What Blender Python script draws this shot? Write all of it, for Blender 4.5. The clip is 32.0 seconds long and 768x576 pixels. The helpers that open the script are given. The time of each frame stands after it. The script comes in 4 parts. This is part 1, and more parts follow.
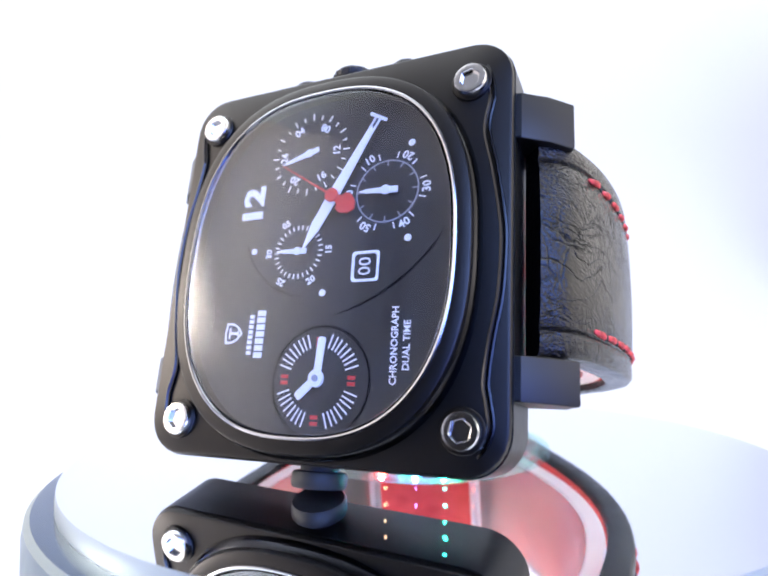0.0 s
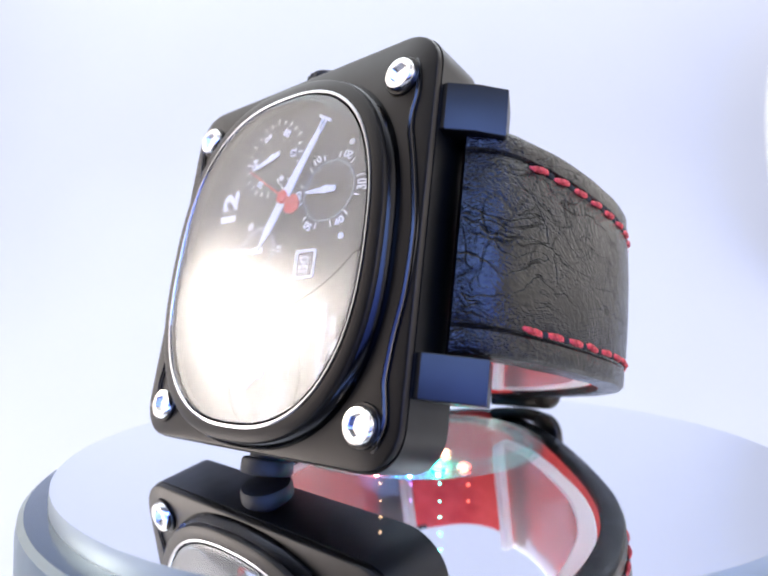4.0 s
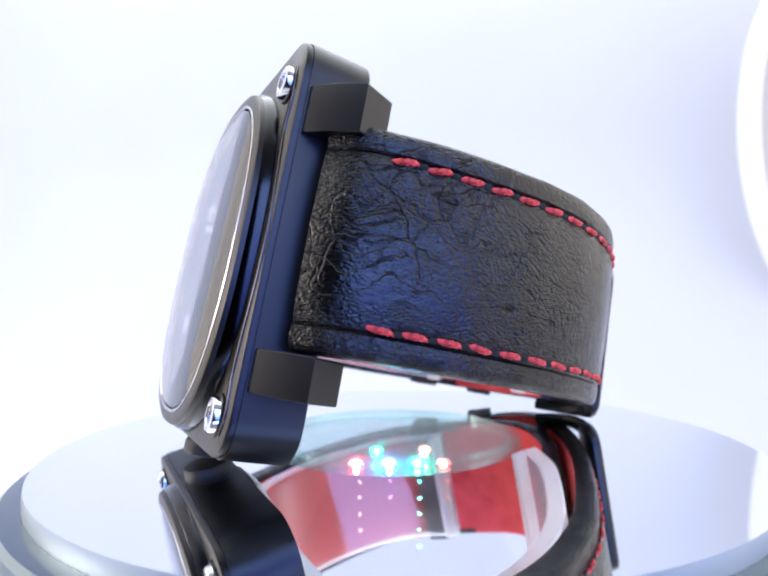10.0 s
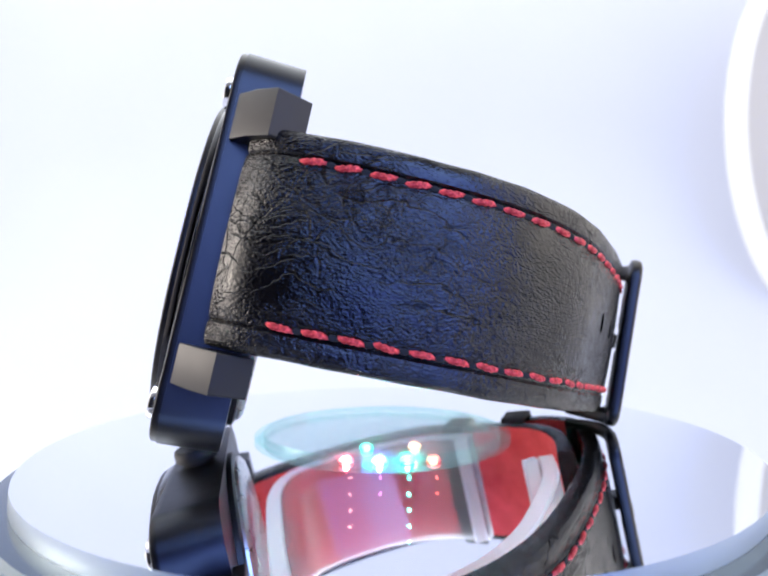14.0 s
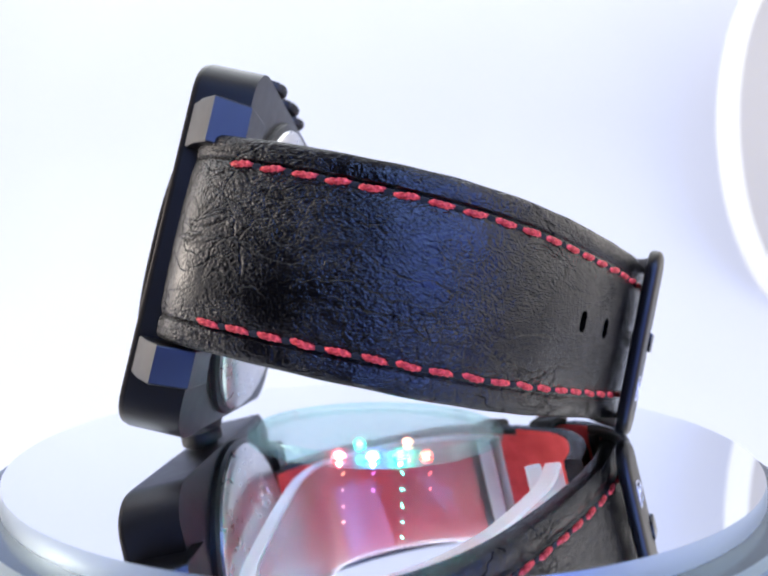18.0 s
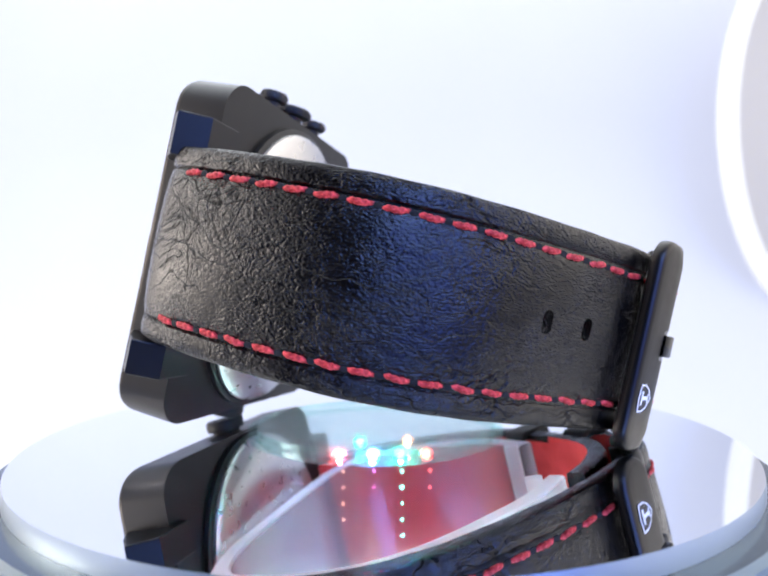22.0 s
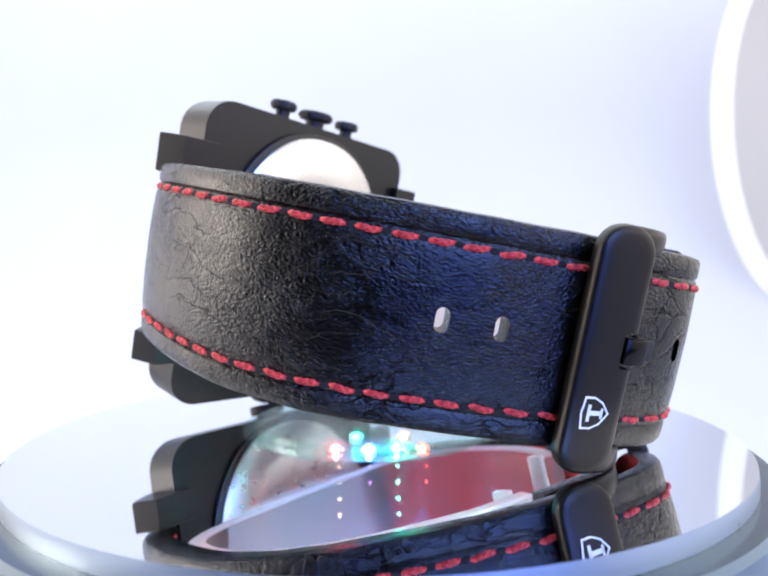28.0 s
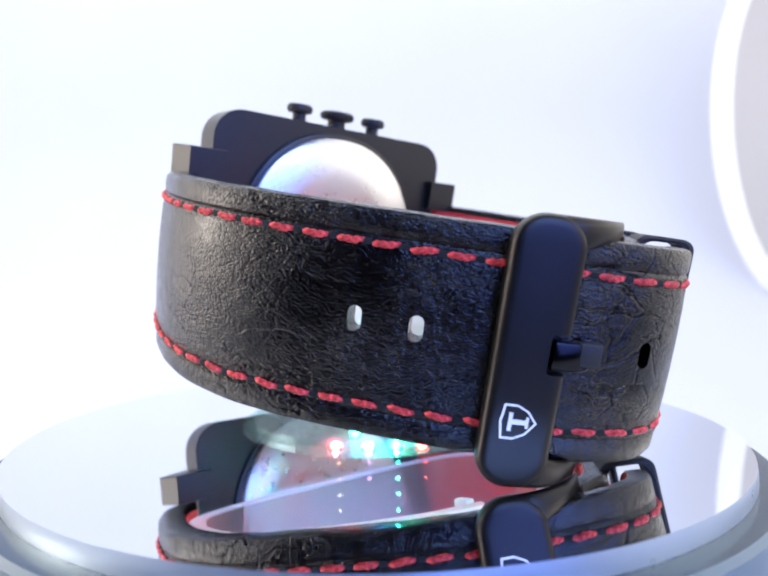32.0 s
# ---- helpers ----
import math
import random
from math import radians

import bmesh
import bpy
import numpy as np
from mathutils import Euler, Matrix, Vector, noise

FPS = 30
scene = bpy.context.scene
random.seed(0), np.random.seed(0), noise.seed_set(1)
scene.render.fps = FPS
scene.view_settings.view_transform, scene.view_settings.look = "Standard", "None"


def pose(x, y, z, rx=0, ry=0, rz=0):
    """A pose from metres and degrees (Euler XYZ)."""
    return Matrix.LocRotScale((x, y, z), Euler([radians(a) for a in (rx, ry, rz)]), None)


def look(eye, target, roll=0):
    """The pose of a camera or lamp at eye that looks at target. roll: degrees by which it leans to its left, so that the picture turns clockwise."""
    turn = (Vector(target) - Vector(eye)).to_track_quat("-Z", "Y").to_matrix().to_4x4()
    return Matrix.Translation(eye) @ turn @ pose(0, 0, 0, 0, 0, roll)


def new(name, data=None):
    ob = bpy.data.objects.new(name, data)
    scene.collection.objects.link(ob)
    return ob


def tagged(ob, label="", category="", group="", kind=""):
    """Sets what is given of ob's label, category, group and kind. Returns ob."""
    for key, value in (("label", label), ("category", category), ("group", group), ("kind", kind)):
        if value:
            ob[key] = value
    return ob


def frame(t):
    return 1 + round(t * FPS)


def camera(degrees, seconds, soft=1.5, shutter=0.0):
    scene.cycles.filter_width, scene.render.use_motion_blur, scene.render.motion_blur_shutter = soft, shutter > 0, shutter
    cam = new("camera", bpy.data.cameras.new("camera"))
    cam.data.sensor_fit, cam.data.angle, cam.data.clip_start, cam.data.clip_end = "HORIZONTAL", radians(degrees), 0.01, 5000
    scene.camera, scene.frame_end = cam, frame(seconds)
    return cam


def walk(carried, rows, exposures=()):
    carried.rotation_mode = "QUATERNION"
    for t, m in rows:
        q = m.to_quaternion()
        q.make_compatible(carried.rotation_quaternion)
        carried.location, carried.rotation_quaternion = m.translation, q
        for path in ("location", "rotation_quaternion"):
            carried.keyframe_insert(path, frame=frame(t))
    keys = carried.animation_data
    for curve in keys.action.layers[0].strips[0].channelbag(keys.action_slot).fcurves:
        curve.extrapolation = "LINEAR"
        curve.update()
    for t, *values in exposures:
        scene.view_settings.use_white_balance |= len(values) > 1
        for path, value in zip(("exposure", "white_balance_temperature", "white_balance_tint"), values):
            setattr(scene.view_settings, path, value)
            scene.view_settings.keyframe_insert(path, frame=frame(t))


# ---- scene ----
# A wrist watch on a slowly turning mirror stand inside a small white light tent.
MM = 0.001
EYE = Vector((0.0, -0.0900, 0.01976))
BASE = Matrix(((0.93251, 0.05249, -0.35731, -0.01177), (-0.35999, 0.21413, -0.90805, -0.02432), (0.02885, 0.97539, 0.21858, 0.02697), (0, 0, 0, 1)))

# seconds, turn of the stand, and the camera's pan, tilt and lean, in degrees
TURNS = [
    (0, -0.15, -3.32, -2.65, -0.10),
    (0.5, -1.87, -3.31, -2.52, -0.13),
    (1, -3.60, -3.32, -2.43, -0.10),
    (1.5, -5.44, -3.33, -2.29, -0.06),
    (2, -7.32, -3.38, -2.15, -0.09),
    (2.5, -9.26, -3.22, -2.43, -0.16),
    (3, -11.26, -3.07, -2.48, -0.16),
    (3.5, -13.30, -2.90, -2.28, -0.24),
    (5.5, -21.33, -2.41, -2.21, -0.24),
    (6, -23.30, -2.23, -2.06, -0.27),
    (6.5, -25.28, -1.98, -1.93, -0.26),
    (7, -27.24, -1.82, -1.95, -0.31),
    (7.5, -29.21, -1.71, -2.04, -0.27),
    (8, -31.22, -1.48, -2.02, -0.34),
    (8.5, -33.27, -1.36, -1.76, -0.37),
    (9, -35.35, -1.21, -1.85, -0.36),
    (9.5, -37.48, -1.01, -1.77, -0.35),
    (10, -39.62, -0.73, -2.01, -0.40),
    (10.5, -41.83, -0.67, -1.81, -0.38),
    (11, -44.02, -0.53, -1.53, -0.36),
    (11.5, -46.17, -0.39, -1.61, -0.35),
    (12, -48.30, -0.42, -1.75, -0.36),
    (12.5, -50.41, -0.33, -1.79, -0.34),
    (13, -52.45, -0.24, -1.70, -0.35),
    (13.5, -54.46, 0.00, -1.60, -0.37),
    (14, -56.38, 0.25, -1.70, -0.39),
    (14.5, -58.32, 0.43, -1.75, -0.40),
    (16.5, -65.76, 0.65, -1.62, -0.32),
    (17, -67.66, 0.81, -1.72, -0.34),
    (17.5, -69.56, 0.81, -1.66, -0.32),
    (18, -71.50, 0.91, -1.30, -0.34),
    (18.5, -73.47, 0.86, -1.31, -0.33),
    (19, -75.46, 1.07, -1.44, -0.35),
    (19.5, -77.47, 0.93, -1.40, -0.36),
    (20, -79.47, 0.88, -1.19, -0.33),
    (20.5, -81.49, 0.87, -1.15, -0.31),
    (21, -83.51, 0.78, -1.09, -0.35),
    (21.5, -85.46, 0.82, -1.26, -0.32),
    (22, -87.43, 0.92, -1.10, -0.40),
    (22.5, -89.37, 0.91, -1.06, -0.33),
    (23, -91.29, 0.89, -0.90, -0.41),
    (23.5, -93.25, 0.94, -0.93, -0.44),
    (24, -95.21, 0.96, -1.07, -0.49),
    (24.5, -97.23, 0.92, -0.90, -0.51),
    (25, -99.29, 0.83, -0.62, -0.53),
    (25.5, -101.30, 0.81, -0.61, -0.56),
    (27.5, -109.27, 1.25, -0.49, -0.64),
    (28, -111.29, 1.37, -0.66, -0.65),
    (28.5, -113.27, 1.43, -0.82, -0.67),
    (29, -115.24, 1.41, -0.61, -0.67),
    (29.5, -117.22, 1.35, -0.44, -0.65),
    (30, -119.18, 1.41, -0.34, -0.62),
    (30.5, -121.17, 1.39, -0.43, -0.60),
    (31, -123.18, 1.47, -0.55, -0.72),
    (31.5, -125.21, 1.54, -0.46, -0.70),
    (32, -127.31, 1.41, -0.31, -0.71),
]
cam = camera(67.20, 32.0, soft=2.1)
cam.data.dof.use_dof, cam.data.dof.focus_distance, cam.data.dof.aperture_fstop = True, 0.064, 32.0


def aim(pan, tilt, lean):
    p, q = radians(pan), radians(tilt)
    way = Vector((math.sin(p) * math.cos(q), math.cos(p) * math.cos(q), -math.sin(q)))
    return look(EYE, EYE + way, lean)


walk(cam, [(t, aim(pan, tilt, lean)) for t, turn, pan, tilt, lean in TURNS],
     exposures=[(0, 0.35), (1, 0.25), (2, 0.0), (6, 0.0), (9, 0.12), (13, 0.12), (32, 0.15)])

# ---- light ----
world = bpy.data.worlds.new("room")
scene.world = world
world.use_nodes = True
world.node_tree.nodes["Background"].inputs[0].default_value = (0.02, 0.022, 0.03, 1)
world.node_tree.nodes["Background"].inputs[1].default_value = 1.0


def led_lamp(name, place, color, watts):
    """The light that a coloured diode on the plate throws on what stands round it."""
    lamp = bpy.data.lights.new(name, "POINT")
    lamp.color, lamp.energy, lamp.shadow_soft_size = color, watts, 0.0003
    new(name, lamp).location = place


led_lamp("green_led_lamp", (0.0031, -0.0168, 0.0007), (0.02, 1.0, 0.75), 0.006)
led_lamp("blue_led_lamp", (-0.0004, -0.0170, 0.0007), (0.12, 0.35, 1.0), 0.006)
led_lamp("red_led_lamp", (-0.0046, -0.0166, 0.0007), (1.0, 0.1, 0.12), 0.0025)

# ---- materials ----
def material(name, color, rough=0.5, metal=0.0, **more):
    m = bpy.data.materials.new(name)
    m.use_nodes = True
    b = m.node_tree.nodes["Principled BSDF"]
    b.inputs["Base Color"].default_value = (*color, 1)
    b.inputs["Roughness"].default_value = rough
    b.inputs["Metallic"].default_value = metal
    for key, value in more.items():
        b.inputs[key.replace("_", " ")].default_value = value
    return m


def node(m, kind, **inputs):
    n = m.node_tree.nodes.new(kind)
    for key, value in inputs.items():
        n.inputs[key].default_value = value
    return n


def wire(m, a, out, b, into):
    m.node_tree.links.new(a.outputs[out], b.inputs[into])


def vary(m, scale, low, high, into="Roughness", detail=4.0):
    """Noise at a size given in cycles a metre drives one value of the surface."""
    b = m.node_tree.nodes["Principled BSDF"]
    co = node(m, "ShaderNodeTexCoord")
    n = node(m, "ShaderNodeTexNoise", Scale=scale, Detail=detail)
    r = m.node_tree.nodes.new("ShaderNodeMapRange")
    r.inputs["To Min"].default_value, r.inputs["To Max"].default_value = low, high
    wire(m, co, "Object", n, "Vector")
    wire(m, n, "Fac", r, "Value")
    wire(m, r, "Result", b, into)
    return m


def tint(m, scale, dark, light, detail=5.0):
    """Two colours mixed by noise."""
    b = m.node_tree.nodes["Principled BSDF"]
    co = node(m, "ShaderNodeTexCoord")
    n = node(m, "ShaderNodeTexNoise", Scale=scale, Detail=detail)
    ramp = m.node_tree.nodes.new("ShaderNodeValToRGB")
    ramp.color_ramp.elements[0].position, ramp.color_ramp.elements[0].color = 0.35, (*dark, 1)
    ramp.color_ramp.elements[1].position, ramp.color_ramp.elements[1].color = 0.65, (*light, 1)
    wire(m, co, "Object", n, "Vector")
    wire(m, n, "Fac", ramp, "Fac")
    wire(m, ramp, "Color", b, "Base Color")
    return m


def relief(m, scale, depth, kind="ShaderNodeTexNoise", strength=1.0):
    b = m.node_tree.nodes["Principled BSDF"]
    co = node(m, "ShaderNodeTexCoord")
    n = node(m, kind, Scale=scale)
    bump = node(m, "ShaderNodeBump", Strength=strength, Distance=depth)
    wire(m, co, "Object", n, "Vector")
    wire(m, n, 0, bump, "Height")
    wire(m, bump, "Normal", b, "Normal")
    return m


def leather_material():
    """Black cowhide: rounded pebble grain, a net of creases of uneven strength, long folds along the strap, a little wear."""
    m = material("black_leather", (0.02, 0.018, 0.017), 0.5)
    b = m.node_tree.nodes["Principled BSDF"]
    co = node(m, "ShaderNodeTexCoord")

    def sum_of(a, out, k, other=None, other_out=0):
        n = m.node_tree.nodes.new("ShaderNodeMath")
        n.operation = "MULTIPLY_ADD"
        n.inputs[1].default_value, n.inputs[2].default_value = k, 0.0
        wire(m, a, out, n, 0)
        if other:
            wire(m, other, other_out, n, 2)
        return n

    def span(a, out, f0, f1, t0, t1, smooth=False):
        n = m.node_tree.nodes.new("ShaderNodeMapRange")
        n.interpolation_type = "SMOOTHSTEP" if smooth else "LINEAR"
        for key, value in (("From Min", f0), ("From Max", f1), ("To Min", t0), ("To Max", t1)):
            n.inputs[key].default_value = value
        wire(m, a, out, n, "Value")
        return n

    def times(a, c):
        n = m.node_tree.nodes.new("ShaderNodeMath")
        n.operation = "MULTIPLY"
        wire(m, a, 0, n, 0)
        wire(m, c, 0, n, 1)
        return n

    def warped(scale, amount):
        w = node(m, "ShaderNodeTexNoise", Scale=scale, Detail=3.0)
        mix = m.node_tree.nodes.new("ShaderNodeMixRGB")
        mix.blend_type = "ADD"
        mix.inputs[0].default_value = amount
        wire(m, co, "Object", w, "Vector")
        wire(m, co, "Object", mix, 1)
        wire(m, w, "Color", mix, 2)
        return mix

    def net(scale, source, width, where_scale, low, high):
        """Crease lines between large cells, strong in some places and gone in others."""
        v = node(m, "ShaderNodeTexVoronoi", Scale=scale)
        v.feature = "DISTANCE_TO_EDGE"
        wire(m, source, "Color", v, "Vector")
        w = node(m, "ShaderNodeTexNoise", Scale=where_scale, Detail=2.0)
        wire(m, co, "Object", w, "Vector")
        return times(span(v, "Distance", 0.0, width, -1.0, 0.0, True), span(w, "Fac", low, high, 0.0, 1.0))

    soft = warped(150.0, 0.006)
    fine_warp = m.node_tree.nodes.new("ShaderNodeMapping")
    fine_warp.inputs["Scale"].default_value = (0.75, 1.35, 0.75)
    wire(m, warped(500.0, 0.0014), "Color", fine_warp, 0)
    pebble = node(m, "ShaderNodeTexVoronoi", Scale=3000.0)
    pebble.feature = "SMOOTH_F1"
    pebble.inputs["Smoothness"].default_value = 0.7
    wire(m, fine_warp, 0, pebble, "Vector")
    grain = node(m, "ShaderNodeTexNoise", Scale=2600.0, Detail=3.0, Roughness=0.6)
    wire(m, fine_warp, 0, grain, "Vector")
    lumps = node(m, "ShaderNodeTexNoise", Scale=430.0, Detail=3.0)
    wire(m, co, "Object", lumps, "Vector")
    big = net(230.0, soft, 0.06, 60.0, 0.46, 0.62)
    small = net(560.0, soft, 0.1, 90.0, 0.45, 0.62)
    stretch = m.node_tree.nodes.new("ShaderNodeMapping")
    stretch.inputs["Scale"].default_value = (1.0, 6.0, 1.0)
    wire(m, soft, "Color", stretch, 0)
    flow = node(m, "ShaderNodeTexNoise", Scale=52.0, Detail=3.0, Roughness=0.5)
    wire(m, stretch, 0, flow, "Vector")
    away = m.node_tree.nodes.new("ShaderNodeMath")
    away.operation = "SUBTRACT"
    away.inputs[1].default_value = 0.5
    wire(m, flow, "Fac", away, 0)
    size = m.node_tree.nodes.new("ShaderNodeMath")
    size.operation = "ABSOLUTE"
    wire(m, away, 0, size, 0)
    fold_at = node(m, "ShaderNodeTexNoise", Scale=60.0, Detail=1.0)
    wire(m, co, "Object", fold_at, "Vector")
    fold = times(span(size, 0, 0.0, 0.016, -1.0, 0.0, True), span(fold_at, "Fac", 0.36, 0.52, 0.0, 1.0))
    # the grain is faint in some patches
    patch = node(m, "ShaderNodeTexNoise", Scale=95.0, Detail=2.0)
    wire(m, co, "Object", patch, "Vector")
    amount = span(patch, "Fac", 0.35, 0.62, 0.45, 1.25)
    texture = times(sum_of(pebble, "Distance", -0.75, sum_of(grain, "Fac", 1.0)), amount)
    creases = sum_of(big, 0, 0.6, sum_of(small, 0, 0.32, sum_of(fold, 0, 0.8)), 0)
    height = sum_of(texture, 0, 1.1, sum_of(creases, 0, 0.9, sum_of(lumps, "Fac", 0.8)), 0)
    bump = node(m, "ShaderNodeBump", Strength=1.0, Distance=0.00011)
    wire(m, height, 0, bump, "Height")
    wire(m, bump, "Normal", b, "Normal")
    # less specular inside creases, shade put into the surface
    wire(m, span(creases, 0, -1.0, 0.0, 0.08, 0.4), 0, b, "Specular IOR Level")
    worn = node(m, "ShaderNodeTexNoise", Scale=90.0, Detail=6.0)
    wire(m, co, "Object", worn, "Vector")
    ramp = m.node_tree.nodes.new("ShaderNodeValToRGB")
    ramp.color_ramp.elements[0].position, ramp.color_ramp.elements[0].color = 0.3, (0.0016, 0.0014, 0.0014, 1)
    ramp.color_ramp.elements[1].position, ramp.color_ramp.elements[1].color = 0.75, (0.006, 0.0047, 0.0041, 1)
    wire(m, worn, "Fac", ramp, "Fac")
    wire(m, ramp, "Color", b, "Base Color")
    wire(m, span(worn, "Fac", 0.0, 1.0, 0.13, 0.24), 0, b, "Roughness")
    return m


LEATHER = leather_material()
LEATHER_EDGE = tint(relief(material("cut_leather_edge", (0.02, 0.018, 0.018), 0.7), 2500, 0.0001), 300, (0.006, 0.0055, 0.0055), (0.018, 0.016, 0.0155))
LINING = tint(relief(material("red_lining", (0.5, 0.02, 0.02), 0.75), 3000, 0.00008), 220, (0.6, 0.028, 0.026), (0.76, 0.06, 0.055))
THREAD = tint(relief(material("red_thread", (0.7, 0.04, 0.06), 0.5, Specular_IOR_Level=0.3), 4000, 0.00012), 1900, (0.3, 0.003, 0.006), (0.92, 0.09, 0.08))
CASE = vary(material("black_coated_steel", (0.042, 0.042, 0.043), 0.42, 1.0), 500, 0.34, 0.46)
PLATE = vary(material("satin_black_steel", (0.034, 0.032, 0.031), 0.38, 1.0), 700, 0.32, 0.44)
POLISHED = vary(material("polished_black_steel", (0.026, 0.026, 0.028), 0.16, 1.0), 400, 0.12, 0.22)
RIDGE = vary(material("bright_edged_black_steel", (0.036, 0.036, 0.039), 0.25, 1.0), 400, 0.15, 0.28)
STEEL = vary(material("polished_steel", (0.72, 0.71, 0.7), 0.16, 1.0), 900, 0.1, 0.24)
BACK_STEEL = vary(material("brushed_steel_back", (0.56, 0.55, 0.54), 0.3, 1.0), 700, 0.22, 0.36)
DIAL = vary(material("satin_black_dial", (0.011, 0.0105, 0.0105), 0.4, Specular_IOR_Level=0.5), 1200, 0.32, 0.44)
RING_STEEL = vary(material("bright_ring_steel", (0.4, 0.4, 0.42), 0.15, 1.0), 900, 0.1, 0.22)
DIAL_RING = vary(material("grooved_black_dial", (0.003, 0.003, 0.003), 0.8, Specular_IOR_Level=0.05), 1500, 0.7, 0.9)
PRINT = vary(material("white_print", (0.9, 0.89, 0.86), 0.55), 2500, 0.45, 0.65)
GREY_PRINT = vary(material("grey_print", (0.3, 0.31, 0.34), 0.55), 2500, 0.45, 0.65)
RED_PRINT = vary(material("red_paint", (0.62, 0.03, 0.03), 0.5), 2500, 0.4, 0.6)
HAND = vary(material("white_lacquer", (0.85, 0.85, 0.85), 0.4), 2500, 0.3, 0.5)
RUBBER = vary(material("black_rubber", (0.009, 0.009, 0.0095), 0.5), 900, 0.5, 0.7)


def glass(name, color, rough=0.0, ior=1.5):
    m = material(name, color, rough, 0.0)
    b = m.node_tree.nodes["Principled BSDF"]
    b.inputs["Transmission Weight"].default_value = 1.0
    b.inputs["IOR"].default_value = ior
    return m


CRYSTAL = glass("watch_crystal", (0.97, 0.98, 1.0))


def clear_plastic(name, color, haze, gloss, rough):
    """Thin clear sheet: lets light straight through, with a gloss and a trace of white haze."""
    m = material(name, (0.85, 0.88, 0.9), 0.6)
    b = m.node_tree.nodes["Principled BSDF"]
    clear = m.node_tree.nodes.new("ShaderNodeBsdfTransparent")
    clear.inputs[0].default_value = (*color, 1)
    shine = m.node_tree.nodes.new("ShaderNodeBsdfGlossy")
    shine.inputs["Roughness"].default_value = rough
    fres = node(m, "ShaderNodeFresnel", IOR=1.47)
    mix1, mix2 = m.node_tree.nodes.new("ShaderNodeMixShader"), m.node_tree.nodes.new("ShaderNodeMixShader")
    mix1.inputs[0].default_value = haze
    through_haze = m.node_tree.nodes.new("ShaderNodeBsdfTranslucent")
    through_haze.inputs[0].default_value = (0.9, 0.93, 0.96, 1)
    both = m.node_tree.nodes.new("ShaderNodeMixShader")
    both.inputs[0].default_value = 0.6
    wire(m, b, 0, both, 1)
    wire(m, through_haze, 0, both, 2)
    wire(m, clear, 0, mix1, 1)
    wire(m, both, 0, mix1, 2)
    k = m.node_tree.nodes.new("ShaderNodeMath")
    k.operation = "MULTIPLY"
    k.inputs[1].default_value = gloss
    wire(m, fres, 0, k, 0)
    wire(m, k, 0, mix2, 0)
    wire(m, mix1, 0, mix2, 1)
    wire(m, shine, 0, mix2, 2)
    wire(m, mix2, 0, m.node_tree.nodes["Material Output"], "Surface")
    return m


def hazy(m, amount):
    """Mixes white translucent haze into a clear plastic."""
    out = m.node_tree.nodes["Material Output"]
    white = m.node_tree.nodes.new("ShaderNodeBsdfTranslucent")
    white.inputs[0].default_value = (0.93, 0.95, 0.97, 1)
    mix = m.node_tree.nodes.new("ShaderNodeMixShader")
    mix.inputs[0].default_value = amount
    wire(m, m.node_tree.nodes["Principled BSDF"], 0, mix, 1)
    wire(m, white, 0, mix, 2)
    wire(m, mix, 0, out, "Surface")
    return m


# the band's haze is added brightness in place of white reflections
ACRYLIC = hazy(glass("clear_acrylic", (0.98, 0.99, 0.995), 0.03, 1.5), 0.26)
ACRYLIC_EDGE = hazy(glass("frosted_acrylic_edge", (0.98, 0.99, 0.995), 0.35, 1.49), 0.8)
BASE_ACRYLIC = clear_plastic("tinted_clear_acrylic", (0.93, 0.985, 0.975), 0.05, 0.2, 0.15)
LENS_EDGE = clear_plastic("sea_green_acrylic", (0.88, 0.985, 0.96), 0.02, 0.08, 0.2)
HOLE_BLACK = vary(material("dark_needle_hole", (0.004, 0.0035, 0.0035), 0.85), 900, 0.8, 0.9)
LED_DOMES = {}
for k, c, glow in (("red", (1.0, 0.1, 0.12), 0.16), ("green", (0.0, 0.8, 0.62), 0.7), ("blue", (0.0, 0.45, 1.0), 0.8)):
    dome = clear_plastic(k + "_led_dome", tuple(0.5 + 0.5 * v for v in c), 0.35, 1.0, 0.08)
    # dome emission replaces the diode's scattered light and bloom
    dome.node_tree.nodes["Principled BSDF"].inputs["Emission Color"].default_value = (*c, 1)
    dome.node_tree.nodes["Principled BSDF"].inputs["Emission Strength"].default_value = 5 * glow
    LED_DOMES[k] = dome
GLASS_EDGE = vary(material("polished_glass_edge", (0.46, 0.52, 0.53), 0.3, 0.7), 300, 0.24, 0.36)
GLASS_LEDGE = vary(material("slate_glass_ledge", (0.09, 0.125, 0.16), 0.15, 0.8), 300, 0.1, 0.25)
GLASS_SIDE = vary(material("dark_glass_side", (0.13, 0.17, 0.165), 0.3, 0.0, Specular_IOR_Level=0.25), 300, 0.22, 0.4)


